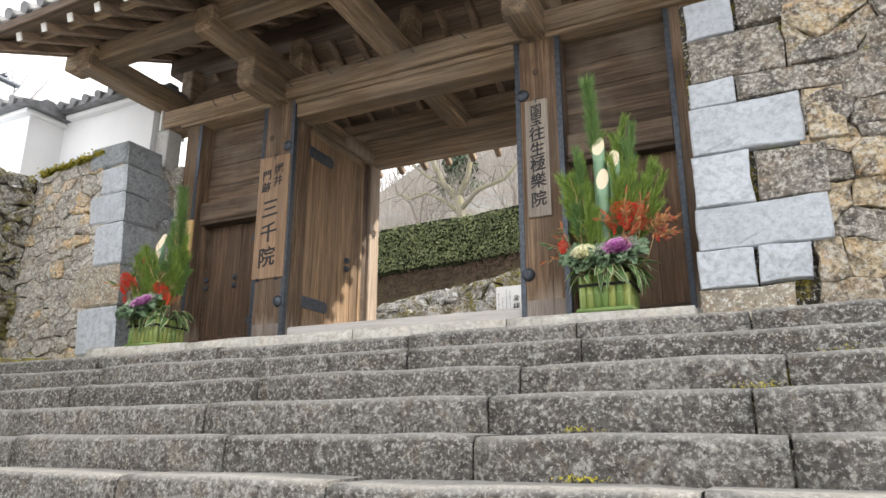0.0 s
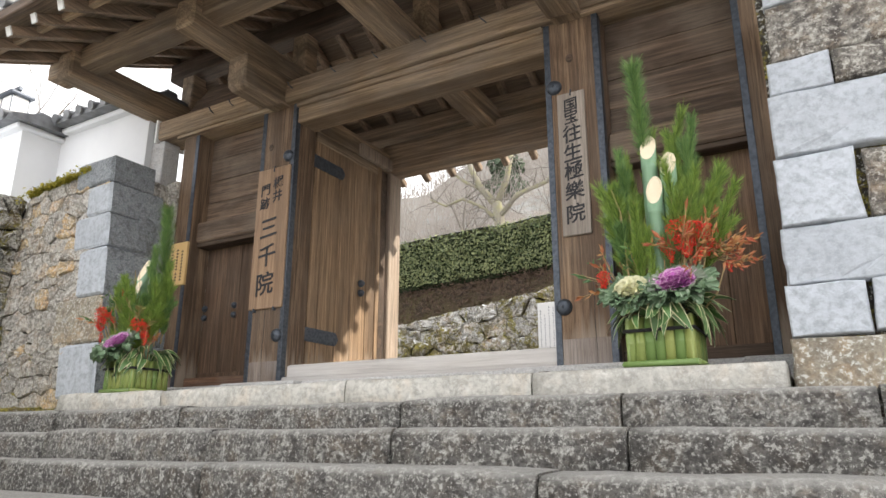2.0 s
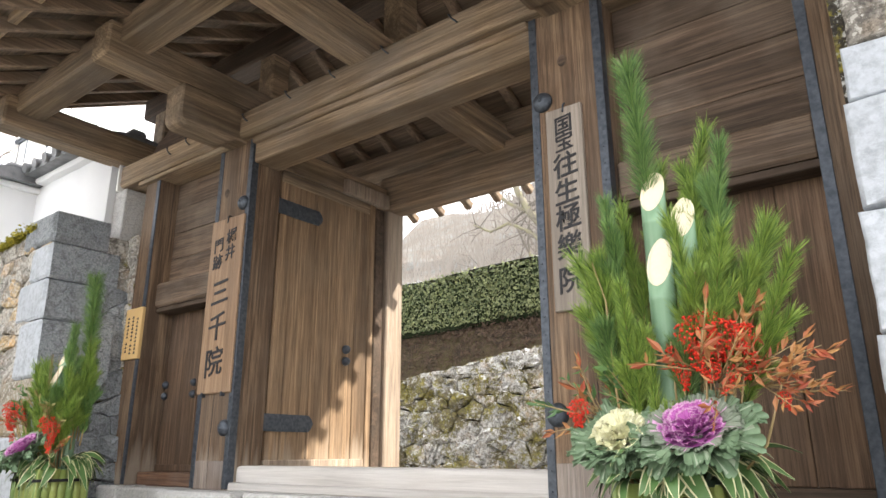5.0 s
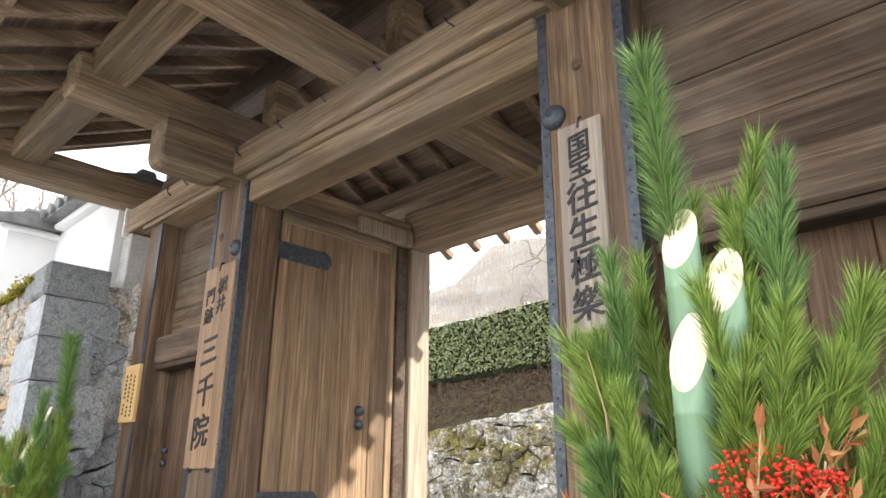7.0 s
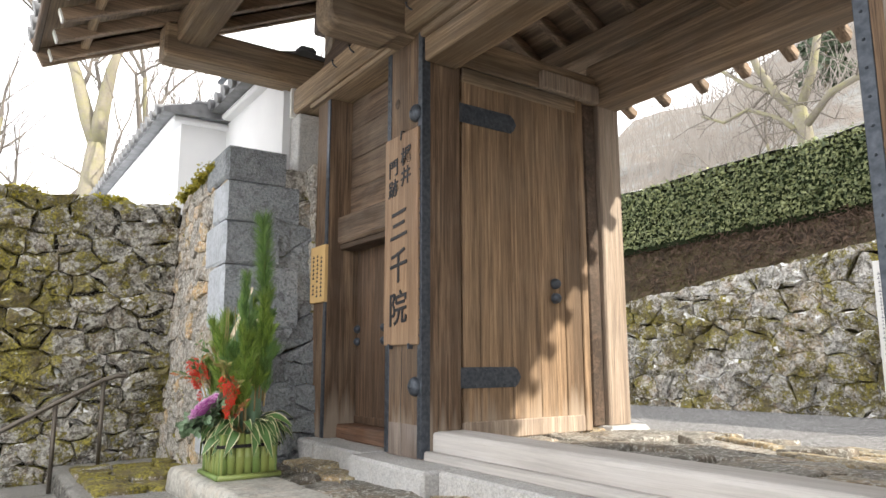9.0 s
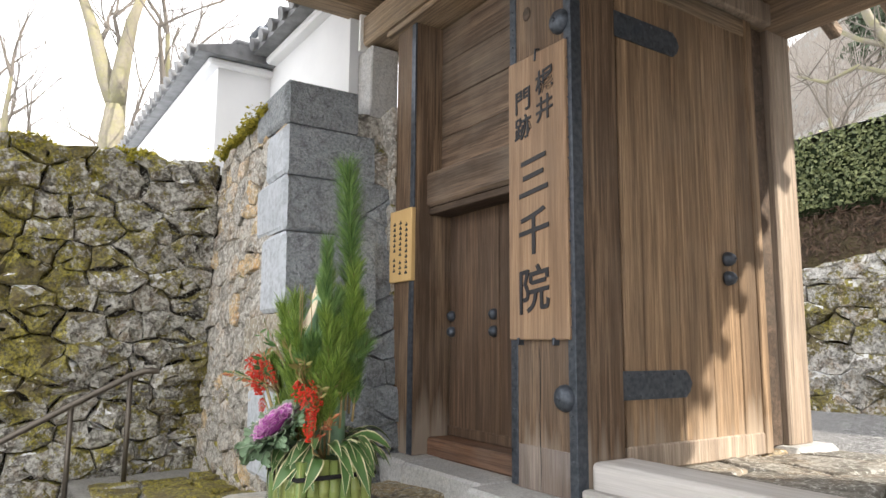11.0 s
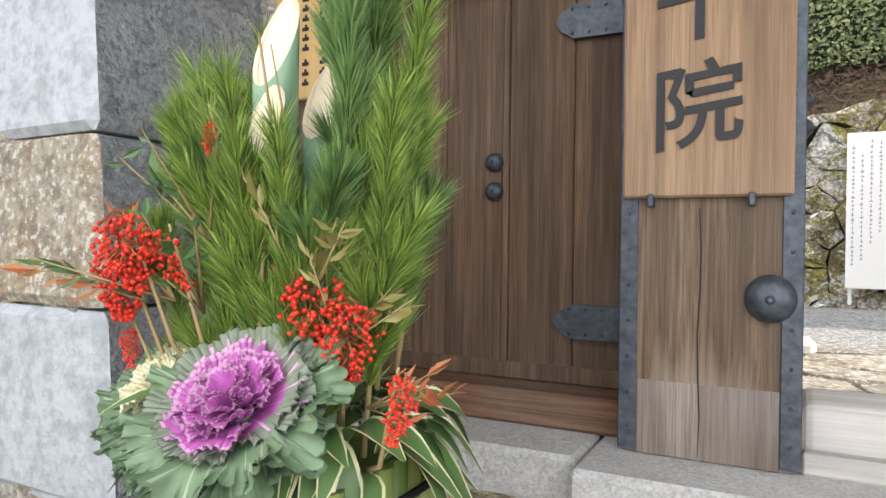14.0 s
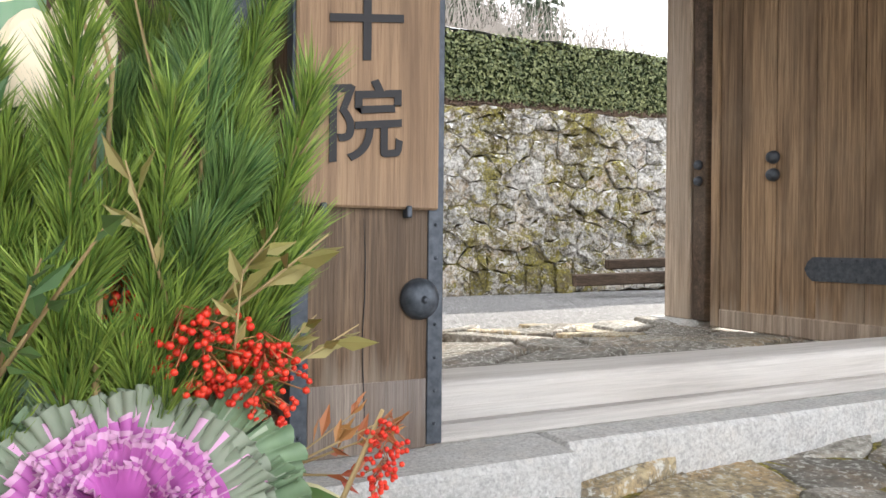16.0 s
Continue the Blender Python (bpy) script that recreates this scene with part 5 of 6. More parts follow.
def pine_ring(spec, rng):
    out = []
    for n, z, r0, tilt, s in spec:
        for i in range(n):
            sp = 360 * i / n + rng.uniform(-20, 20)
            out.append((r0 * math.cos(radians(sp)), r0 * math.sin(radians(sp)) + 0.04, z, tilt + rng.uniform(-6, 6), sp, s * rng.uniform(0.9, 1.1), rng.randrange(4)))
    return out


arrangement(
    -1.01, 4.95, 2.376, "tall pine, bamboo, red berries and kale in a square bamboo planter", (-0.135, -0.19, 0.44), (0.125, -0.20, 0.45),
    [(0.13, -0.14, 0.78, 1.1, 0), (0.24, -0.13, 0.76, 1.1, 1), (0.19, -0.17, 0.68, 1.0, 0), (0.31, -0.12, 0.67, 0.8, 2), (0.06, -0.15, 0.70, 0.8, 2), (-0.30, -0.19, 0.53, 0.8, 0), (-0.2, -0.1, 0.62, 0.5, 2), (0.40, -0.1, 0.55, 0.55, 2), (0.18, -0.12, 0.82, 0.9, 1), (0.3, -0.12, 0.76, 0.8, 0), (0.10, -0.16, 0.64, 0.7, 2), (0.25, -0.16, 0.62, 0.8, 2)],
    [(0.2, -0.12, 0.62, 60, -60, 1.1, 2), (0.26, -0.1, 0.64, 70, -10, 1.1, 3), (0.3, -0.08, 0.66, 80, 20, 1.3, 2), (0.15, -0.15, 0.66, 50, -100, 1.3, 3), (0.34, -0.1, 0.6, 105, -15, 1.0, 3), (0.24, -0.1, 0.74, 30, 40, 1.0, 2), (0.3, -0.12, 0.6, 85, -30, 1.0, 2), (0.2, -0.16, 0.56, 80, -80, 0.9, 3), (0.36, -0.06, 0.58, 95, 10, 1.0, 2), (-0.22, -0.12, 0.5, 50, -160, 1.3, 0), (-0.1, -0.12, 0.55, 35, -120, 1.2, 1), (-0.24, -0.12, 0.5, 60, -190, 1.3, 3)],
    [(-0.05, 0.10, 0.78, 0, 0, 1.0, -1), (0.06, 0.1, 0.95, 4, 10, 0.95, 0), (0.12, 0.06, 0.72, 12, 0, 0.95, 3), (0.18, 0.05, 0.55, 20, -8, 1.1, 1), (0.2, 0.0, 0.42, 22, -12, 0.9, 0), (-0.08, 0.06, 0.72, 9, 180, 0.95, 0), (-0.12, 0.0, 0.5, 12, 190, 1.05, 1), (0.0, 0.05, 0.8, 5, 90, 1.0, 2), (-0.1, -0.06, 0.35, 10, 200, 1.1, 0), (0.1, -0.02, 0.45, 10, -20, 1.1, 1), (0.02, -0.04, 0.35, 6, -60, 1.0, 2), (0.16, 0.08, 0.7, 12, 20, 1.0, 2), (-0.14, 0.08, 0.55, 10, 160, 1.0, 2), (0.12, -0.06, 0.5, 5, -40, 0.95, 0), (0.2, -0.02, 0.5, 14, -30, 0.9, 1), (-0.08, -0.08, 0.3, 5, 230, 0.85, 1), (0.1, 0.1, 0.9, 6, 40, 0.85, 1), (-0.04, 0.1, 0.95, 4, 140, 0.8, 0), (-0.15, -0.1, 0.42, 9, 185, 0.85, 2), (-0.08, -0.14, 0.38, 4, 250, 0.8, 0), (0.0, -0.16, 0.34, 3, 270, 0.72, 1), (0.08, -0.13, 0.42, 5, -30, 0.85, 2), (0.15, -0.08, 0.52, 8, -10, 0.85, 0), (-0.12, -0.02, 0.62, 7, 180, 0.85, 3), (0.13, 0.0, 0.75, 6, 10, 0.8, 1)],
    [(-0.025, 0.05, 0.25, 1.53, 0.050, 0.20), (0.10, 0.0, 0.25, 1.37, 0.049, 0.19), (0.015, -0.06, 0.25, 1.20, 0.049, 0.21)], 200, 0.95)
arrangement(
    -5.45, 4.86, 2.372, "pine, bamboo, red berries and kale in a planter beside the wicket", (-0.21, -0.15, 0.41), (0.01, -0.22, 0.42),
    [(-0.245, -0.25, 0.69, 1.15, 0), (-0.30, -0.22, 0.63, 1.1, 1), (-0.17, -0.22, 0.68, 1.0, 2), (0.03, -0.10, 0.64, 1.1, 2), (0.12, -0.13, 0.585, 1.15, 0), (0.18, -0.13, 0.54, 1.05, 1), (0.325, -0.2, 0.45, 0.85, 2), (-0.16, -0.13, 0.92, 0.5, 2), (-0.30, -0.2, 0.5, 0.6, 2)],
    [(-0.2, -0.18, 0.6, 50, -150, 1.2, 0), (-0.12, -0.18, 0.58, 30, -100, 1.2, 1), (0.08, -0.12, 0.6, 15, 0, 1.2, 4), (0.14, -0.1, 0.52, 20, 10, 1.0, 4), (0.2, -0.1, 0.42, 80, 5, 0.9, 2), (-0.26, -0.2, 0.6, 60, 180, 1.2, 3), (-0.15, -0.14, 0.72, 20, 170, 1.2, 0)],
    [(0.06, 0.12, 0.48, 2, 0, 1.0, -1), (0.0, 0.08, 0.62, 4, 20, 0.8, 0), (0.10, 0.08, 0.5, 5, 0, 0.9, 0), (0.13, 0.04, 0.42, 5, -8, 1.0, 1), (0.14, -0.02, 0.30, 6, -12, 0.9, 0), (-0.1, 0.06, 0.5, 12, 180, 0.95, 0), (-0.14, 0.0, 0.4, 16, 190, 1.0, 1), (0.0, 0.05, 0.6, 5, 90, 0.95, 2), (-0.06, -0.06, 0.34, 10, 200, 1.0, 0), (0.1, -0.05, 0.30, 5, -20, 1.0, 1), (0.02, -0.10, 0.28, 3, -20, 0.85, 0), (0.09, -0.11, 0.26, 4, -20, 0.8, 1), (0.04, -0.08, 0.34, 4, -60, 1.0, 2), (0.14, 0.1, 0.45, 9, 20, 1.0, 2), (-0.14, 0.1, 0.5, 18, 160, 1.0, 2), (0.08, -0.05, 0.5, 6, 0, 0.9, 3), (-0.16, -0.06, 0.36, 8, 190, 0.95, 0), (-0.12, -0.1, 0.3, 5, 220, 0.9, 1), (-0.18, 0.0, 0.42, 9, 180, 0.95, 2), (-0.05, -0.1, 0.34, 3, 250, 0.9, 0), (-0.2, -0.1, 0.3, 12, 200, 0.75, 1)],
    [(-0.14, 0.04, 0.25, 1.27, 0.05, 0.22), (-0.05, 0.10, 0.25, 1.14, 0.05, 0.2), (-0.10, -0.05, 0.25, 1.05, 0.048, 0.22)], 300, 0.96)


# ---- handrail ----
k = Mat("brown_steel", 0.4, 0.7)
k.base(k.mix(k.noise(30), (0.10, 0.085, 0.07), (0.17, 0.15, 0.13)))
M_RAIL = k.m
rail = thing("handrail", (-7.4, 3.0, 0.9), "slim brown metal handrail beside the stairs", "handrail")
pts = [(-7.36, 4.50, 2.965), (-7.4, 4.42, 2.965), (-7.4, 4.33, 2.935)] + [(-7.4, 4.0 - i * 0.6, 2.76 - i * 0.33) for i in range(6)]
part("top_rail", tube(pts, 0.021, 10), M_RAIL, rail)
for y in (4.33, 3.99, 2.9, 1.8):
    zt = 2.76 + (y - 4.0) * 0.55
    zb = next((z for yy, z in STEPS if y >= yy), 0.08)
    part("rail_post", tube([(-7.4, y, zb - 0.02), (-7.4, y, zt)], 0.017, 8), M_RAIL, rail)
for z in (3.55, 3.66):
    part("stud", moved(dome(0.034, 0.035, "-x"), mirror(-4.60) + 0.012, 7.32, z), M_IRON, gate, "black domed stud")
# iron staples along the lintel, and old knots in the posts
for x, y, z in ((-4.62, 5.603, 5.44), (-4.08, 5.603, 5.47), (-3.58, 5.603, 5.47), (-3.05, 5.603, 5.47), (-2.45, 5.603, 5.47), (-5.75, 5.598, 5.45), (-5.45, 5.598, 5.46)):
    part("staple", tube([(x - 0.03, y + 0.01, z + 0.05), (x - 0.03, y - 0.012, z + 0.045), (x, y - 0.016, z), (x + 0.03, y - 0.012, z - 0.03), (x + 0.035, y + 0.01, z - 0.035)], 0.0055, 6), M_IRON, gate, "small black iron staple")
for x, z in ((mirror(-4.79), 4.93), (-4.9, 4.86)):
    bm = bmesh.new()
    ring = [[bm.verts.new((x + q * math.cos(u), 5.688 + o, z + 1.3 * q * math.sin(u))) for u in (math.pi * 2 * i / 10 for i in range(10))] for q, o in ((0.030, 0.0), (0.024, -0.006), (0.012, -0.003))]
    for p, q in zip(ring, ring[1:]):
        for i in range(10):
            bm.faces.new((p[i], p[(i + 1) % 10], q[(i + 1) % 10], q[i])).smooth = True
    bm.faces.new(ring[-1])
    bmesh.ops.recalc_face_normals(bm, faces=bm.faces)
    part("knot", bm, M_DARKX, gate, "dark knot in the timber")


# ---- garden side: hedge, signs, trees, hill ----
def leaf_cloud(name, points, normals, size, material, parent, seed, kind="stuff", long=1.6):
    """Many small leaves, a folded quad each, at points that face normals."""
    rng = np.random.default_rng(seed)
    n = len(points)
    d = normals + rng.normal(0, 0.6, (n, 3))
    d /= np.linalg.norm(d, axis=1)[:, None]
    u = np.cross(d, rng.normal(0, 1, (n, 3)))
    u /= np.linalg.norm(u, axis=1)[:, None]
    v = np.cross(d, u)
    s = size * rng.uniform(0.6, 1.3, (n, 1))
    verts = np.empty((n, 4, 3))
    verts[:, 0], verts[:, 2] = points - u * s * long / 2, points + u * s * long / 2
    verts[:, 1], verts[:, 3] = points + v * s / 2 + d * s * 0.15, points - v * s / 2 + d * s * 0.15
    idx = np.arange(n * 4).reshape(n, 4)
    me = bpy.data.meshes.new(name)
    me.from_pydata(verts.reshape(-1, 3).tolist(), [], idx.tolist())
    me.materials.append(material)
    ob = new(name, me)
    if parent:
        under(ob, parent)
    return tagged(ob, kind=kind)


M_HEDGE = leafmat("hedge_leaf", (0.06, 0.09, 0.035), (0.26, 0.29, 0.13), 0.45, 3)
M_STICK = leafmat("dead_twig", (0.06, 0.04, 0.03), (0.15, 0.10, 0.07), 0.9)
# near-black core colour stands in for the shade inside the hedge
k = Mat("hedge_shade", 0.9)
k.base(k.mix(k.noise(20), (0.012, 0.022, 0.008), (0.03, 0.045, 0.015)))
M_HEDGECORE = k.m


def hedge_low(x):
    return 4.80 + (x + 7.4) * 0.029


hedge = thing("hedge", (-3, 12.1, 4.5), "clipped green hedge dusted with snow above the garden wall", "hedge")
bm = bmesh.new()
rows = []
for i in range(41):
    x = -14 + 24 * i / 40
    zb = hedge_low(x)
    w = noise.noise((x * 0.9, 3, 1)) * 0.06
    rows.append([bm.verts.new(p) for p in ((x, 11.62 + w, zb - 0.1), (x, 11.55 + w, zb + 0.68 + w), (x, 11.75, zb + 0.82 + w), (x, 12.5, zb + 0.84 + w), (x, 12.55, zb - 0.1))])
for a, b in zip(rows, rows[1:]):
    for j in range(5):
        bm.faces.new((a[j], a[(j + 1) % 5], b[(j + 1) % 5], b[j]))
bmesh.ops.recalc_face_normals(bm, faces=bm.faces)
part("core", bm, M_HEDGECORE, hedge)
r = np.random.default_rng(4)
n = 26000
x = r.uniform(-9.5, 3.5, n)
t = r.uniform(0, 1, n)
zb = 4.80 + (x + 7.4) * 0.029
top = t > 0.78
pts = np.stack([x, np.where(top, r.uniform(11.55, 12.2, n), 11.53 + r.normal(0, 0.03, n)), np.where(top, zb + 0.84 + r.normal(0, 0.025, n), zb - 0.05 + 0.88 * (t / 0.78))], 1)
nor = np.where(top[:, None], np.array([[0, -0.2, 1.0]]), np.array([[0, -1.0, 0.35]]))
leaf_cloud("leaves", pts, nor, 0.034, M_HEDGE, hedge, 1)
# snow lying on the hedge
bm = bmesh.new()
rows = []
for i in range(140):
    x = -10 + 14 * i / 139
    w = 0.20 + 0.10 * noise.noise((x * 2.1, 8, 0))
    zt = hedge_low(x) + 0.85 + noise.noise((x * 0.9, 3, 1)) * 0.06
    rows.append([bm.verts.new(p) for p in ((x, 11.72 - w, zt - 0.01), (x, 11.72, zt + 0.05 + 0.02 * noise.noise((x * 4, 1, 1))), (x, 12.4, zt + 0.04), (x, 12.5, zt - 0.02))])
for a, b in zip(rows, rows[1:]):
    for j in range(3):
        bm.faces.new((a[j], b[j], b[j + 1], a[j + 1])).smooth = True
single("snow", bm, M_SNOW, "thin snow lying along the hedge top", "snow", kind="stuff")
# dead stems on the bank
n = 15000
x = r.uniform(-9.5, 3.5, n)
t = r.uniform(0, 1, n) ** 0.8
lo = np.array([back_top(v) for v in x])
hb = 4.82 + (x + 7.4) * 0.029
pts = np.stack([x, 11.20 + 0.5 * t + r.normal(0, 0.03, n), lo - 0.1 + (hb - lo + 0.12) * t + r.uniform(0, 0.05, n)], 1)
leaf_cloud("dead_stems", pts, np.tile(np.array([[0, -0.8, 0.6]]), (n, 1)), 0.016, M_STICK, wall_back, 2, long=6)
# moss tufts on the west wall top
M_MOSS = leafmat("moss_tuft", (0.17, 0.165, 0.02), (0.46, 0.40, 0.05), 0.9)
n = 16000
c = r.uniform(0, 1, n)
onx = c > 0.75
y = r.uniform(1.5, 4.95, n)
xx = np.where(onx, r.uniform(-7.9, -6.75, n), -8.0 + r.normal(0, 0.05, n))
keep = np.array([noise.noise((float(a) * 2.2, float(b) * 2.2, 4)) > -0.12 for a, b in zip(xx, y)])
yy = np.where(onx, 5.0 + r.normal(0, 0.04, n), y)
zz = np.where(onx, 4.62 + (xx + 7.98) * 0.09 + r.uniform(0, 0.05, n), 4.59 + r.uniform(-0.06, 0.05, n))
pts = np.stack([xx, yy, zz], 1)[keep]
leaf_cloud("moss", pts, np.tile(np.array([[0.4, -0.4, 0.8]]), (len(pts), 1)), 0.022, M_MOSS, None, 3)["label"] = "yellow-green moss cushions along the wall top"
bm = bmesh.new()
rows = []
for i in range(60):
    y = 0.5 + 4.5 * i / 59
    w = 0.05 * noise.noise((y * 3, 2, 2))
    rows.append([bm.verts.new(p) for p in ((-8.06 + w, y, 4.56), (-8.12, y, 4.625), (-9.2, y, 4.64), (-9.25, y, 4.5))])
for a, b in zip(rows, rows[1:]):
    for j in range(3):
        bm.faces.new((a[j], b[j], b[j + 1], a[j + 1])).smooth = True
single("snow", bm, M_SNOW, "snow lying on top of the mossy wall", "snow", kind="stuff")


def direction_sign():
    s = thing("direction_sign", (-3.07, 10.85, 2.6), "white two-part direction sign with red arrows on a post", "sign")
    part("post", tube([(-3.07, 10.86, 2.55), (-3.07, 10.86, 4.1)], 0.02, 8), M_RAIL, s)
    for x0, x1, d, words in ((-3.44, -3.073, -1, "拝観受付"), (-3.067, -2.695, 1, "団体拝観受付")):
        part("panel", box(x0, x1, 10.80, 10.83, 3.765, 4.215, 0.004), M_WHITE, s)
        letters(words, 0.075 if d < 0 else 0.052, (x0 + x1) / 2, 10.799, 4.085, M_GREYINK, s, "writing", 0.003)
        cx = (x0 + x1) / 2
        bm = bmesh.new()
        add_box(bm, cx - 0.12, cx + 0.12, 10.794, 10.7995, 3.868, 3.888)
        v = [bm.verts.new(p) for p in ((cx + d * 0.14, 10.796, 3.878), (cx + d * 0.09, 10.796, 3.91), (cx + d * 0.09, 10.796, 3.846))]
        bm.faces.new(v)
        part("arrow", bm, M_RED, s, "red arrow")
    return s


direction_sign()
wb = thing("visitor_notice", (-3.95, 10.93, 2.56), "white standing notice with black brushed writing", "sign")
part("panel", box(-4.19, -3.72, 10.93, 10.955, 2.69, 4.09, 0.004), M_WHITE, wb)
for x in (-4.15, -3.77):
    part("leg", box(x - 0.015, x + 0.015, 10.956, 10.985, 2.54, 3.95, 0.003), M_WHITE, wb)
for i, ch in enumerate("参拝者各位"):
    letters(ch, 0.13, -3.82, 10.929, 3.86 - i * 0.14, M_INK, wb, "writing", 0.003)
rng = random.Random(9)
for x, z0, z1 in ((-3.93, 3.2, 4.0), (-4.0, 3.1, 4.0), (-4.07, 2.95, 3.9), (-4.14, 2.9, 3.98)):
    bm = bmesh.new()
    z = z0
    while z < z1:
        h = rng.uniform(0.018, 0.034)
        add_box(bm, x - rng.uniform(0.004, 0.014), x + rng.uniform(0.004, 0.014), 10.926, 10.93, z, z + h * 0.4)
        add_box(bm, x - 0.003, x + 0.003, 10.926, 10.93, z + h * 0.4, z + h)
        z += h + rng.uniform(0.01, 0.02)
    part("writing", bm, M_GREYINK, wb)

ramp = thing("timber_edging", (0.8, 9.9, 2.65), "low brown timber edging along the gravel path", "edging")
part("timber", beam((-0.75, 10.35, 2.72), (3.0, 9.5, 2.86), 0.1, 0.14), M_DARKX, ramp)
part("timber", beam((-0.2, 10.45, 2.90), (3.0, 9.9, 3.02), 0.1, 0.12), M_DARKX, ramp)

k = Mat("pale_bark", 0.9)
k.base(k.mix(k.ramp(k.noise(5, 6, 0.7), 0.4, 0.65), k.mix(k.noise(25), (0.15, 0.135, 0.11), (0.28, 0.255, 0.215)), (0.24, 0.23, 0.13))).bump(k.noise(30, 5), 0.6, 0.02)
M_BARK = k.m
k = Mat("grey_twig", 0.9)
k.base(k.mix(k.noise(8), (0.11, 0.098, 0.085), (0.2, 0.18, 0.16)))
M_GREYTWIG = k.m


# haze over the far woods is put into this paler twig colour
k = Mat("mist_paled_twig", 0.95)
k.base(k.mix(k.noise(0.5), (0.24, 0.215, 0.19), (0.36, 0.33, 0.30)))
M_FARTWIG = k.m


def tree_meshes(seed, height, radius, levels, fan=0.6, first=0.42):
    """A leafless tree: a tapered trunk and limbs, and a crown of forking twigs."""
    rng = random.Random(seed)
    trunk, crown = bmesh.new(), bmesh.new()

    def grow(p, d, n, r, lv):
        pts, q = [p], p.copy()
        e = d.copy()
        seg = 4 if lv < 2 else 3
        for i in range(seg):
            e = (e + Vector((rng.uniform(-1, 1), rng.uniform(-1, 1), rng.uniform(-0.5, 0.8))) * 0.17).normalized()
            q = q + e * n / seg
            pts.append(q.copy())
        join(trunk if lv < 2 else crown, tube(pts, [r * (1 - 0.5 * i / seg) for i in range(seg + 1)], 9 if lv < 1 else 6 if lv < 3 else 3, lv < 2))
        if lv >= levels:
            return
        for i in range((3, 3, 4, 3, 3)[min(lv, 4)]):
            at_ = pts[-1] if i < 2 else pts[rng.randrange(1, seg)]
            f = (e + Vector((rng.uniform(-1, 1), rng.uniform(-1, 1), rng.uniform(-0.4, 0.7))) * fan).normalized()
            grow(at_, f, n * rng.uniform(0.55, 0.8), r * (0.5 if i < 2 else 0.35), lv + 1)

    grow(Vector((0, 0, 0)), Vector((0.03, 0.02, 1)), height * first, radius, 0)
    return mesh_of("trunk", trunk, M_BARK), mesh_of("crown", crown, M_GREYTWIG)


def tree(name, base, meshes, spin=0, s=1.0, label="", group=""):
    ob = new(name)
    ob.matrix_basis = Matrix.Translation(base) @ Matrix.Rotation(spin, 4, "Z") @ Matrix.Scale(s, 4)
    tagged(ob, label, "tree", group)
    for n, me in zip(("trunk", "crown"), meshes):
        at(n, me, ob, Matrix())
    return ob


big = tree_meshes(6, 9.0, 0.30, 6, 0.95, 0.27)
tree("bare_tree", (-13.9, 4.75, 4.4), big, 0.5, 1.0, "large leafless tree with pale lichened bark behind the wall")
mid = tree_meshes(12, 6.0, 0.12, 5, 0.7, 0.35)
mid2 = tree_meshes(15, 5.0, 0.10, 5, 0.8, 0.3)
for i, (x, y, s) in enumerate(((-24, 9, 1.6), (-18, 2.6, 1.3), (-21, 0, 1.5), (-28, 3, 1.9), (-17.5, 7.8, 1.3), (-25, 5, 1.7), (-16, 3.6, 1.0), (-19, 5.6, 1.4), (-15.5, 6.4, 1.2))):
    tree("bare_tree", (x, y, 4.4), (mid, mid2)[i % 2], i * 1.1, s, "slender leafless tree against the pale sky", "far bare trees")
tm = bmesh.new()
cm = bmesh.new()
rng = random.Random(31)
join(tm, tube([(0, 0, 0), (0.03, 0, 0.9), (0.05, 0.02, 1.45), (0.0, 0, 1.85)], [0.13, 0.11, 0.11, 0.10], 9))
limbs = [([(0.05, 0, 1.4), (-0.25, -0.05, 1.75), (-0.75, -0.05, 2.05), (-1.2, 0, 1.98), (-1.62, 0.05, 2.22)], 0.045), ([(0, 0, 1.8), (-0.35, 0.05, 2.2), (-0.62, 0.1, 2.7), (-0.8, 0.1, 3.3)], 0.085), ([(0, 0, 1.8), (0.2, 0.1, 2.4), (0.35, 0.1, 3.1)], 0.07), ([(0.02, 0, 1.5), (0.5, -0.1, 1.9), (1.1, 0, 2.1), (1.6, 0, 2.6)], 0.06), ([(-0.35, 0.05, 2.2), (-0.75, 0, 2.45), (-1.3, 0.1, 2.95)], 0.04)]
for pts, r0 in limbs:
    join(tm, tube(pts, [r0 * (1 - 0.14 * i) for i in range(len(pts))], 7))
    for i in range(16):
        j = rng.randrange(1, len(pts))
        o = Vector(pts[j - 1]).lerp(Vector(pts[j]), rng.random())
        d = Vector((rng.uniform(-1, 1), rng.uniform(-0.6, 0.6), rng.uniform(-0.7, 1.1))).normalized() * rng.uniform(0.25, 0.8)
        e = o + d * 0.55 + Vector((0, 0, rng.uniform(-0.06, 0.08)))
        join(cm, tube([o, e, o + d], [0.012, 0.008, 0.004], 4))
        join(cm, tube([e, e + Vector((rng.uniform(-0.3, 0.3), rng.uniform(-0.2, 0.2), rng.uniform(-0.1, 0.3)))], [0.006, 0.003], 4))
tree("bare_tree", (-5.83, 13.0, 4.85), (mesh_of("trunk", tm, M_BARK), mesh_of("crown", cm, M_GREYTWIG)), 0, 1.0, "gnarled leafless tree with a long level limb behind the hedge")
for i, (x, y, s) in enumerate(((-9.5, 17, 1.0), (-7, 20, 1.3), (-3.5, 22, 1.4), (0.5, 19, 1.1), (4, 24, 1.6), (-12, 24, 1.5), (7, 19, 1.2))):
    tree("bare_tree", (x, y, 5.0), (mid2, mid)[i % 2], i * 2.3, s, "slender leafless tree in the garden", "garden bare trees")

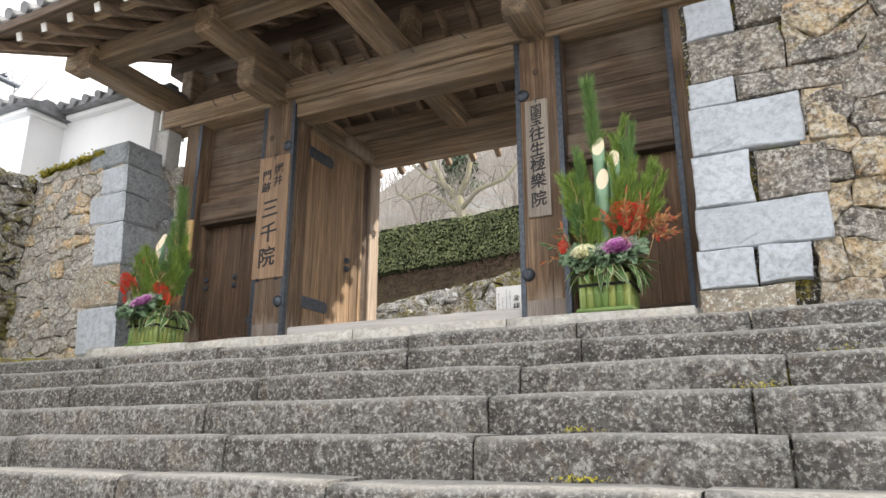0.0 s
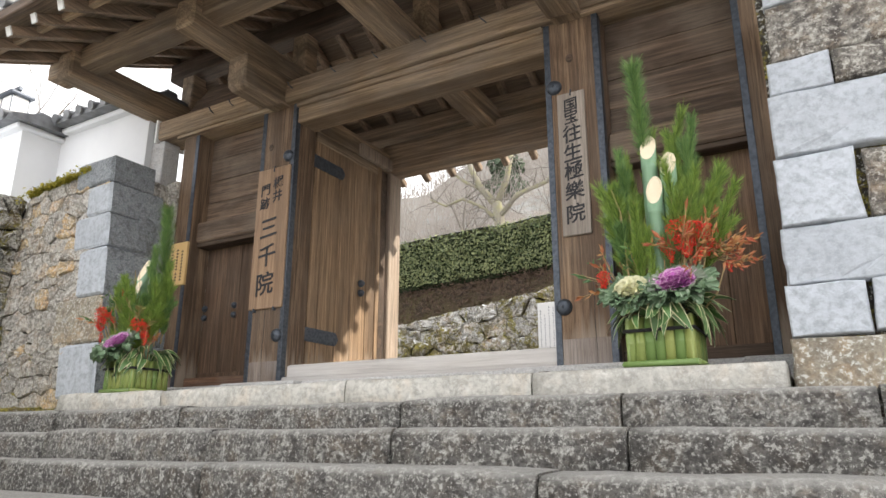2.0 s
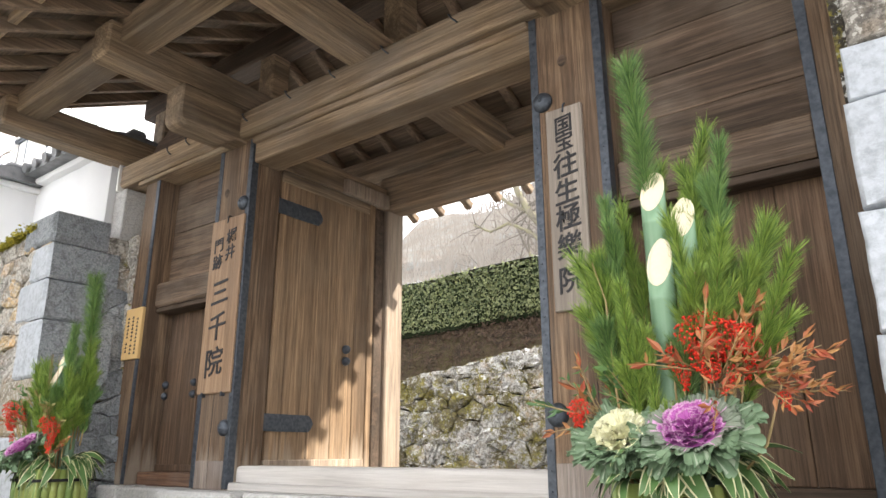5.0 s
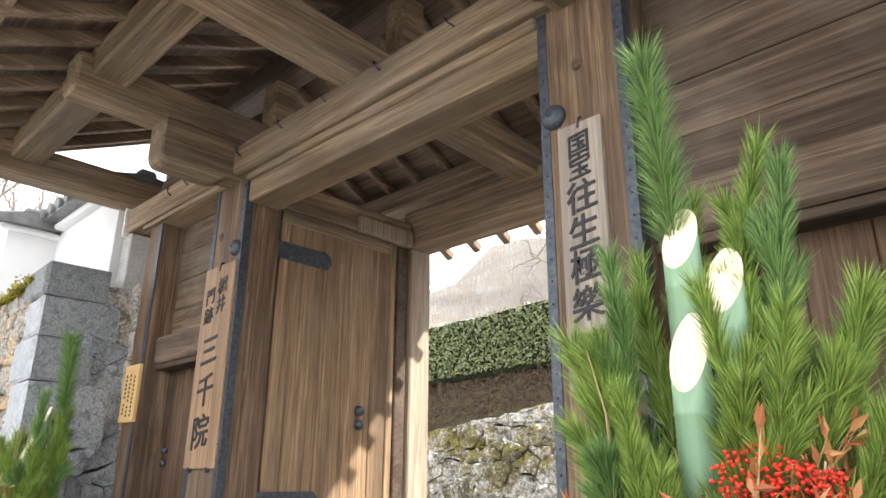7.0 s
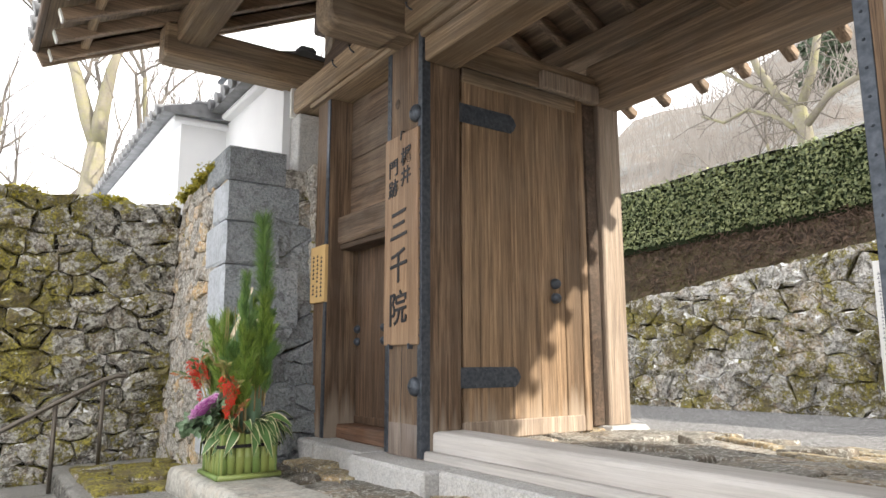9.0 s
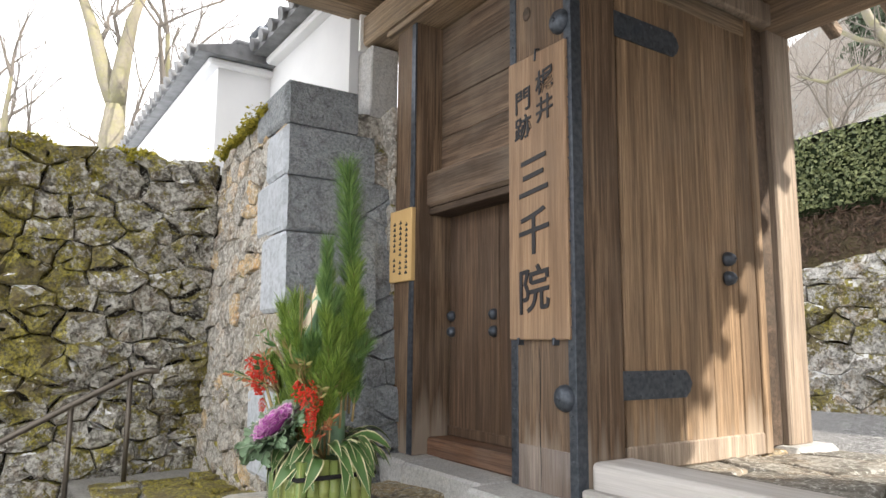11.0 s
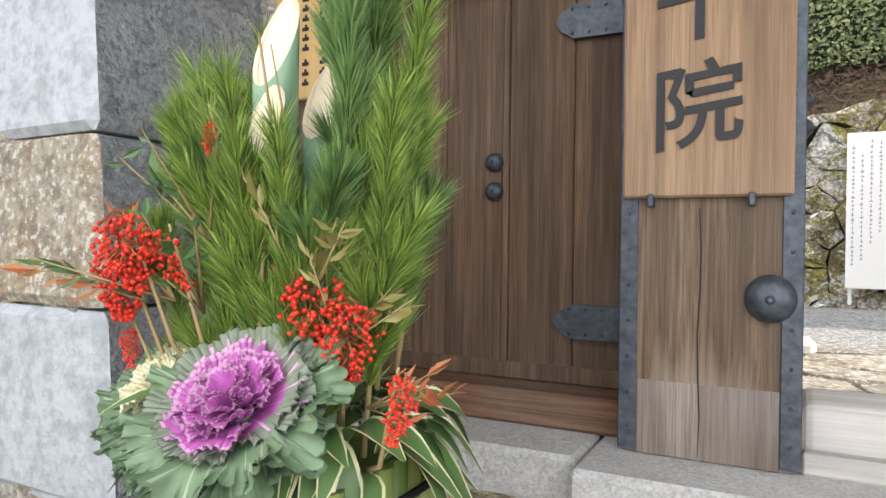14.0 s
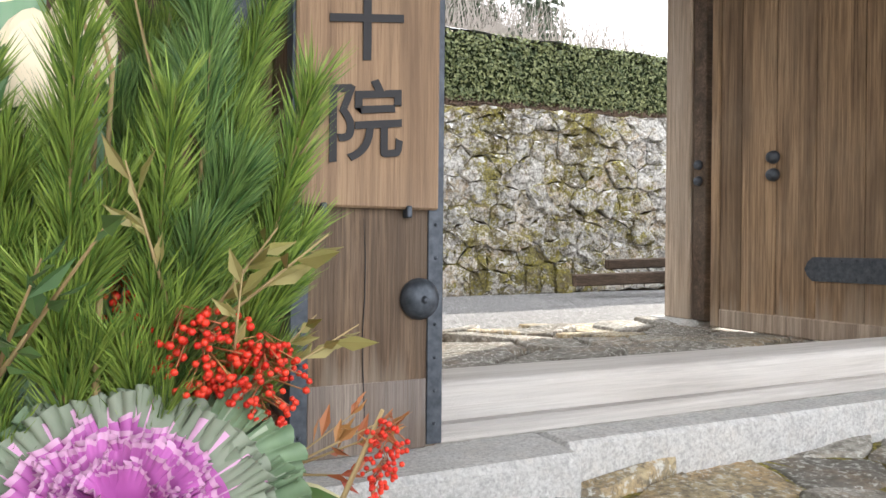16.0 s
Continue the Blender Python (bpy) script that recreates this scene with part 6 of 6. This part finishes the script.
# twiggy shrubs powdered with snow
M_FROST = leafmat("frosted_twig", (0.40, 0.38, 0.34), (0.6, 0.6, 0.58), 0.9)
for i, (cx, cy, cz, rr) in enumerate(((-7.2, 13.0, 5.35, 0.9), (-6.0, 13.6, 5.5, 0.8), (-8.6, 13.4, 5.3, 0.9), (-2.4, 13.4, 5.9, 0.7))):
    n = 3500
    d = r.normal(0, 1, (n, 3))
    d /= np.linalg.norm(d, axis=1)[:, None]
    p = np.array([[cx, cy, cz]]) + d * rr * r.uniform(0.35, 1, (n, 1)) * np.array([[1.2, 0.8, 0.75]])
    leaf_cloud("crown", p, d, 0.014, M_FROST, thing("shrub", (cx, cy, cz - rr * 0.7), "leafless shrub powdered with snow behind the hedge", "shrub", "snowy shrubs"), 20 + i, long=5)

# garden terrace under snow, and the misty hillside
bm = bmesh.new()
nx, ny = 30, 24
g = []
for j in range(ny + 1):
    for i in range(nx + 1):
        x = -34 + 60 * i / nx
        y = 12.2 + 75 * (j / ny) ** 1.6
        z = 4.6 + (x + 6.8) * 0.02 + max(0, y - 12.2) * 0.05 + max(0, y - 17) * 0.52 * (1 - 0.012 * max(0, x)) + noise.noise((x * 0.12, y * 0.1, 0)) * min(2.5, (y - 12) * 0.12)
        g.append(bm.verts.new((x, y, z)))
for j in range(ny):
    for i in range(nx):
        a = j * (nx + 1) + i
        bm.faces.new((g[a], g[a + 1], g[a + nx + 2], g[a + nx + 1])).smooth = True
k = Mat("winter_hillside", 0.95)
k.base(k.mix(k.ramp(k.noise(0.9, 7, 0.72), 0.42, 0.6), k.mix(k.noise(4, 5), (0.17, 0.145, 0.125), (0.27, 0.235, 0.205)), k.mix(k.noise(2.2, 5), (0.14, 0.145, 0.12), (0.36, 0.36, 0.36)))).bump(k.noise(6, 6), 0.8, 0.3)
single("hillside", bm, k.m, "wooded winter hillside fading into mist", "hillside", kind="structure")
k = Mat("conifer", 0.8)
k.base(k.mix(k.noise(3, 5), (0.035, 0.06, 0.035), (0.11, 0.14, 0.09)))
M_CONIFER = k.m


def conifer(base, h, seed, label="tall dark cedar in the misty distance"):
    rng = np.random.default_rng(seed)
    ob = thing("cedar", base, label, "tree", "distant cedars")
    part("trunk", tube([base, (base[0], base[1], base[2] + h)], [0.18, 0.03], 6), M_BARK, ob)
    n = 2600
    t = rng.uniform(0.12, 1, n)
    a = rng.uniform(0, 6.28, n)
    rad = (1 - t) * h * 0.2 * np.sqrt(rng.uniform(0.1, 1, n)) * (0.8 + 0.25 * np.sin(t * 40))
    p = np.stack([base[0] + rad * np.cos(a), base[1] + rad * np.sin(a), base[2] + h * t - rad * 0.25], 1)
    d = np.stack([np.cos(a), np.sin(a), np.full(n, 0.4)], 1)
    leaf_cloud("crown", p, d, 0.22, M_CONIFER, ob, seed, kind="")


for i, (x, y, h) in enumerate(((8, 33, 10), (11, 36, 12), (14, 34, 11), (5.5, 38, 10), (-16, 36, 9), (-6, 44, 9), (2, 46, 10))):
    conifer((x, y, 4.6 + (y - 12.2) * 0.05 + (y - 17) * 0.52 * (1 - 0.012 * max(0, x)) - 0.6), h, 60 + i)

# leafless woods on the hillside
n = 6500
x = r.uniform(-32, 24, n)
y = 27 + 45 * r.uniform(0, 1, n) ** 1.3
zg = 4.6 + (x + 6.8) * 0.02 + (y - 12.2) * 0.05 + np.maximum(0, y - 17) * 0.52 * (1 - 0.012 * np.maximum(0, x)) - 1.2
h = r.uniform(1.0, 3.4, n)
lean = r.normal(0, 0.55, (n, 1)) * h[:, None] * np.array([[1, 0, 0]])
wd = r.uniform(0.015, 0.05, n)[:, None] * np.array([[1, 0, 0]])
p0 = np.stack([x, y, zg], 1)
p1 = p0 + lean + np.stack([x * 0, x * 0, h + 1.0], 1)
quads = np.stack([p0 - wd, p0 + wd, p1 + wd * 0.3, p1 - wd * 0.3], 1)
me = bpy.data.meshes.new("far_wood")
me.from_pydata(quads.reshape(-1, 3).tolist(), [], np.arange(n * 4).reshape(n, 4).tolist())
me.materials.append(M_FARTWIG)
tagged(new("far_wood", me), "leafless grey-brown woods on the far hillside, coloured paler for mist", "woods", kind="stuff")

hall = thing("garden_hall", (5.0, 18.0, 5.0), "low hall with a snow-covered roof beyond the hedge", "building")
part("wall", box(1.5, 10.0, 17.0, 21.0, 4.6, 6.6, 0), M_DARKX, hall)
bm = bmesh.new()
prof = [(15.9, 6.35), (17.4, 6.8), (19.0, 7.9), (21.9, 6.35), (21.9, 6.2), (19.0, 7.7), (17.4, 6.62), (15.9, 6.2)]
f = [[bm.verts.new((x, y, z)) for y, z in prof] for x in (0.4, 11.0)]
bm.faces.new(f[0])
bm.faces.new(f[1][::-1])
for j in range(8):
    fc = bm.faces.new((f[0][j], f[1][j], f[1][(j + 1) % 8], f[0][(j + 1) % 8]))
    fc.material_index = 1 if j < 3 else 0
bmesh.ops.recalc_face_normals(bm, faces=bm.faces)
part("roof", bm, [M_DARKX, M_SNOW], hall, "snow-covered roof")

# lantern on a post behind the plaster wall
LX, LY, LZ = -12.4, 6.8, 7.5
lamp = thing("lantern_post", (LX - 0.6, LY, 4.5), "square white-glazed lantern on a grey post behind the wall", "lantern")
part("post", box(LX - 0.68, LX - 0.55, LY - 0.06, LY + 0.07, 4.4, LZ + 0.8, 0.01), M_GRANITE, lamp)
part("arm", box(LX - 0.62, LX + 0.1, LY - 0.03, LY + 0.04, LZ + 0.56, LZ + 0.64, 0.008), M_IRON, lamp)
part("lantern_roof", box(LX - 0.24, LX + 0.24, LY - 0.22, LY + 0.22, LZ + 0.40, LZ + 0.47, 0.02), M_IRON, lamp)
part("glass", box(LX - 0.16, LX + 0.16, LY - 0.15, LY + 0.15, LZ, LZ + 0.40, 0.01), M_WHITE, lamp, "milky glazing")
part("hanger", box(LX - 0.02, LX + 0.02, LY - 0.02, LY + 0.02, LZ + 0.46, LZ + 0.58, 0.004), M_IRON, lamp)
for x in (LX - 0.17, LX + 0.15):
    for y in (LY - 0.16, LY + 0.14):
        part("lantern_bar", box(x, x + 0.02, y, y + 0.02, LZ - 0.02, LZ + 0.41, 0.003), M_IRON, lamp)

# moss and grass in the joints of the steps
pts = []
for cx, cy, cz in ((-0.78, 3.02, 1.54), (-0.05, 3.34, 1.73), (0.3, 3.63, 1.895), (-0.7, 2.69, 1.355)):
    for q in range(40):
        pts.append((cx + r.normal(0, 0.06), cy - abs(r.normal(0, 0.01)), cz + abs(r.normal(0, 0.012))))
leaf_cloud("step_moss", np.array(pts), np.tile(np.array([[0, -0.6, 0.8]]), (len(pts), 1)), 0.008, M_MOSS, None, 31, long=2.5)["label"] = "small moss and grass tufts in the step joints"
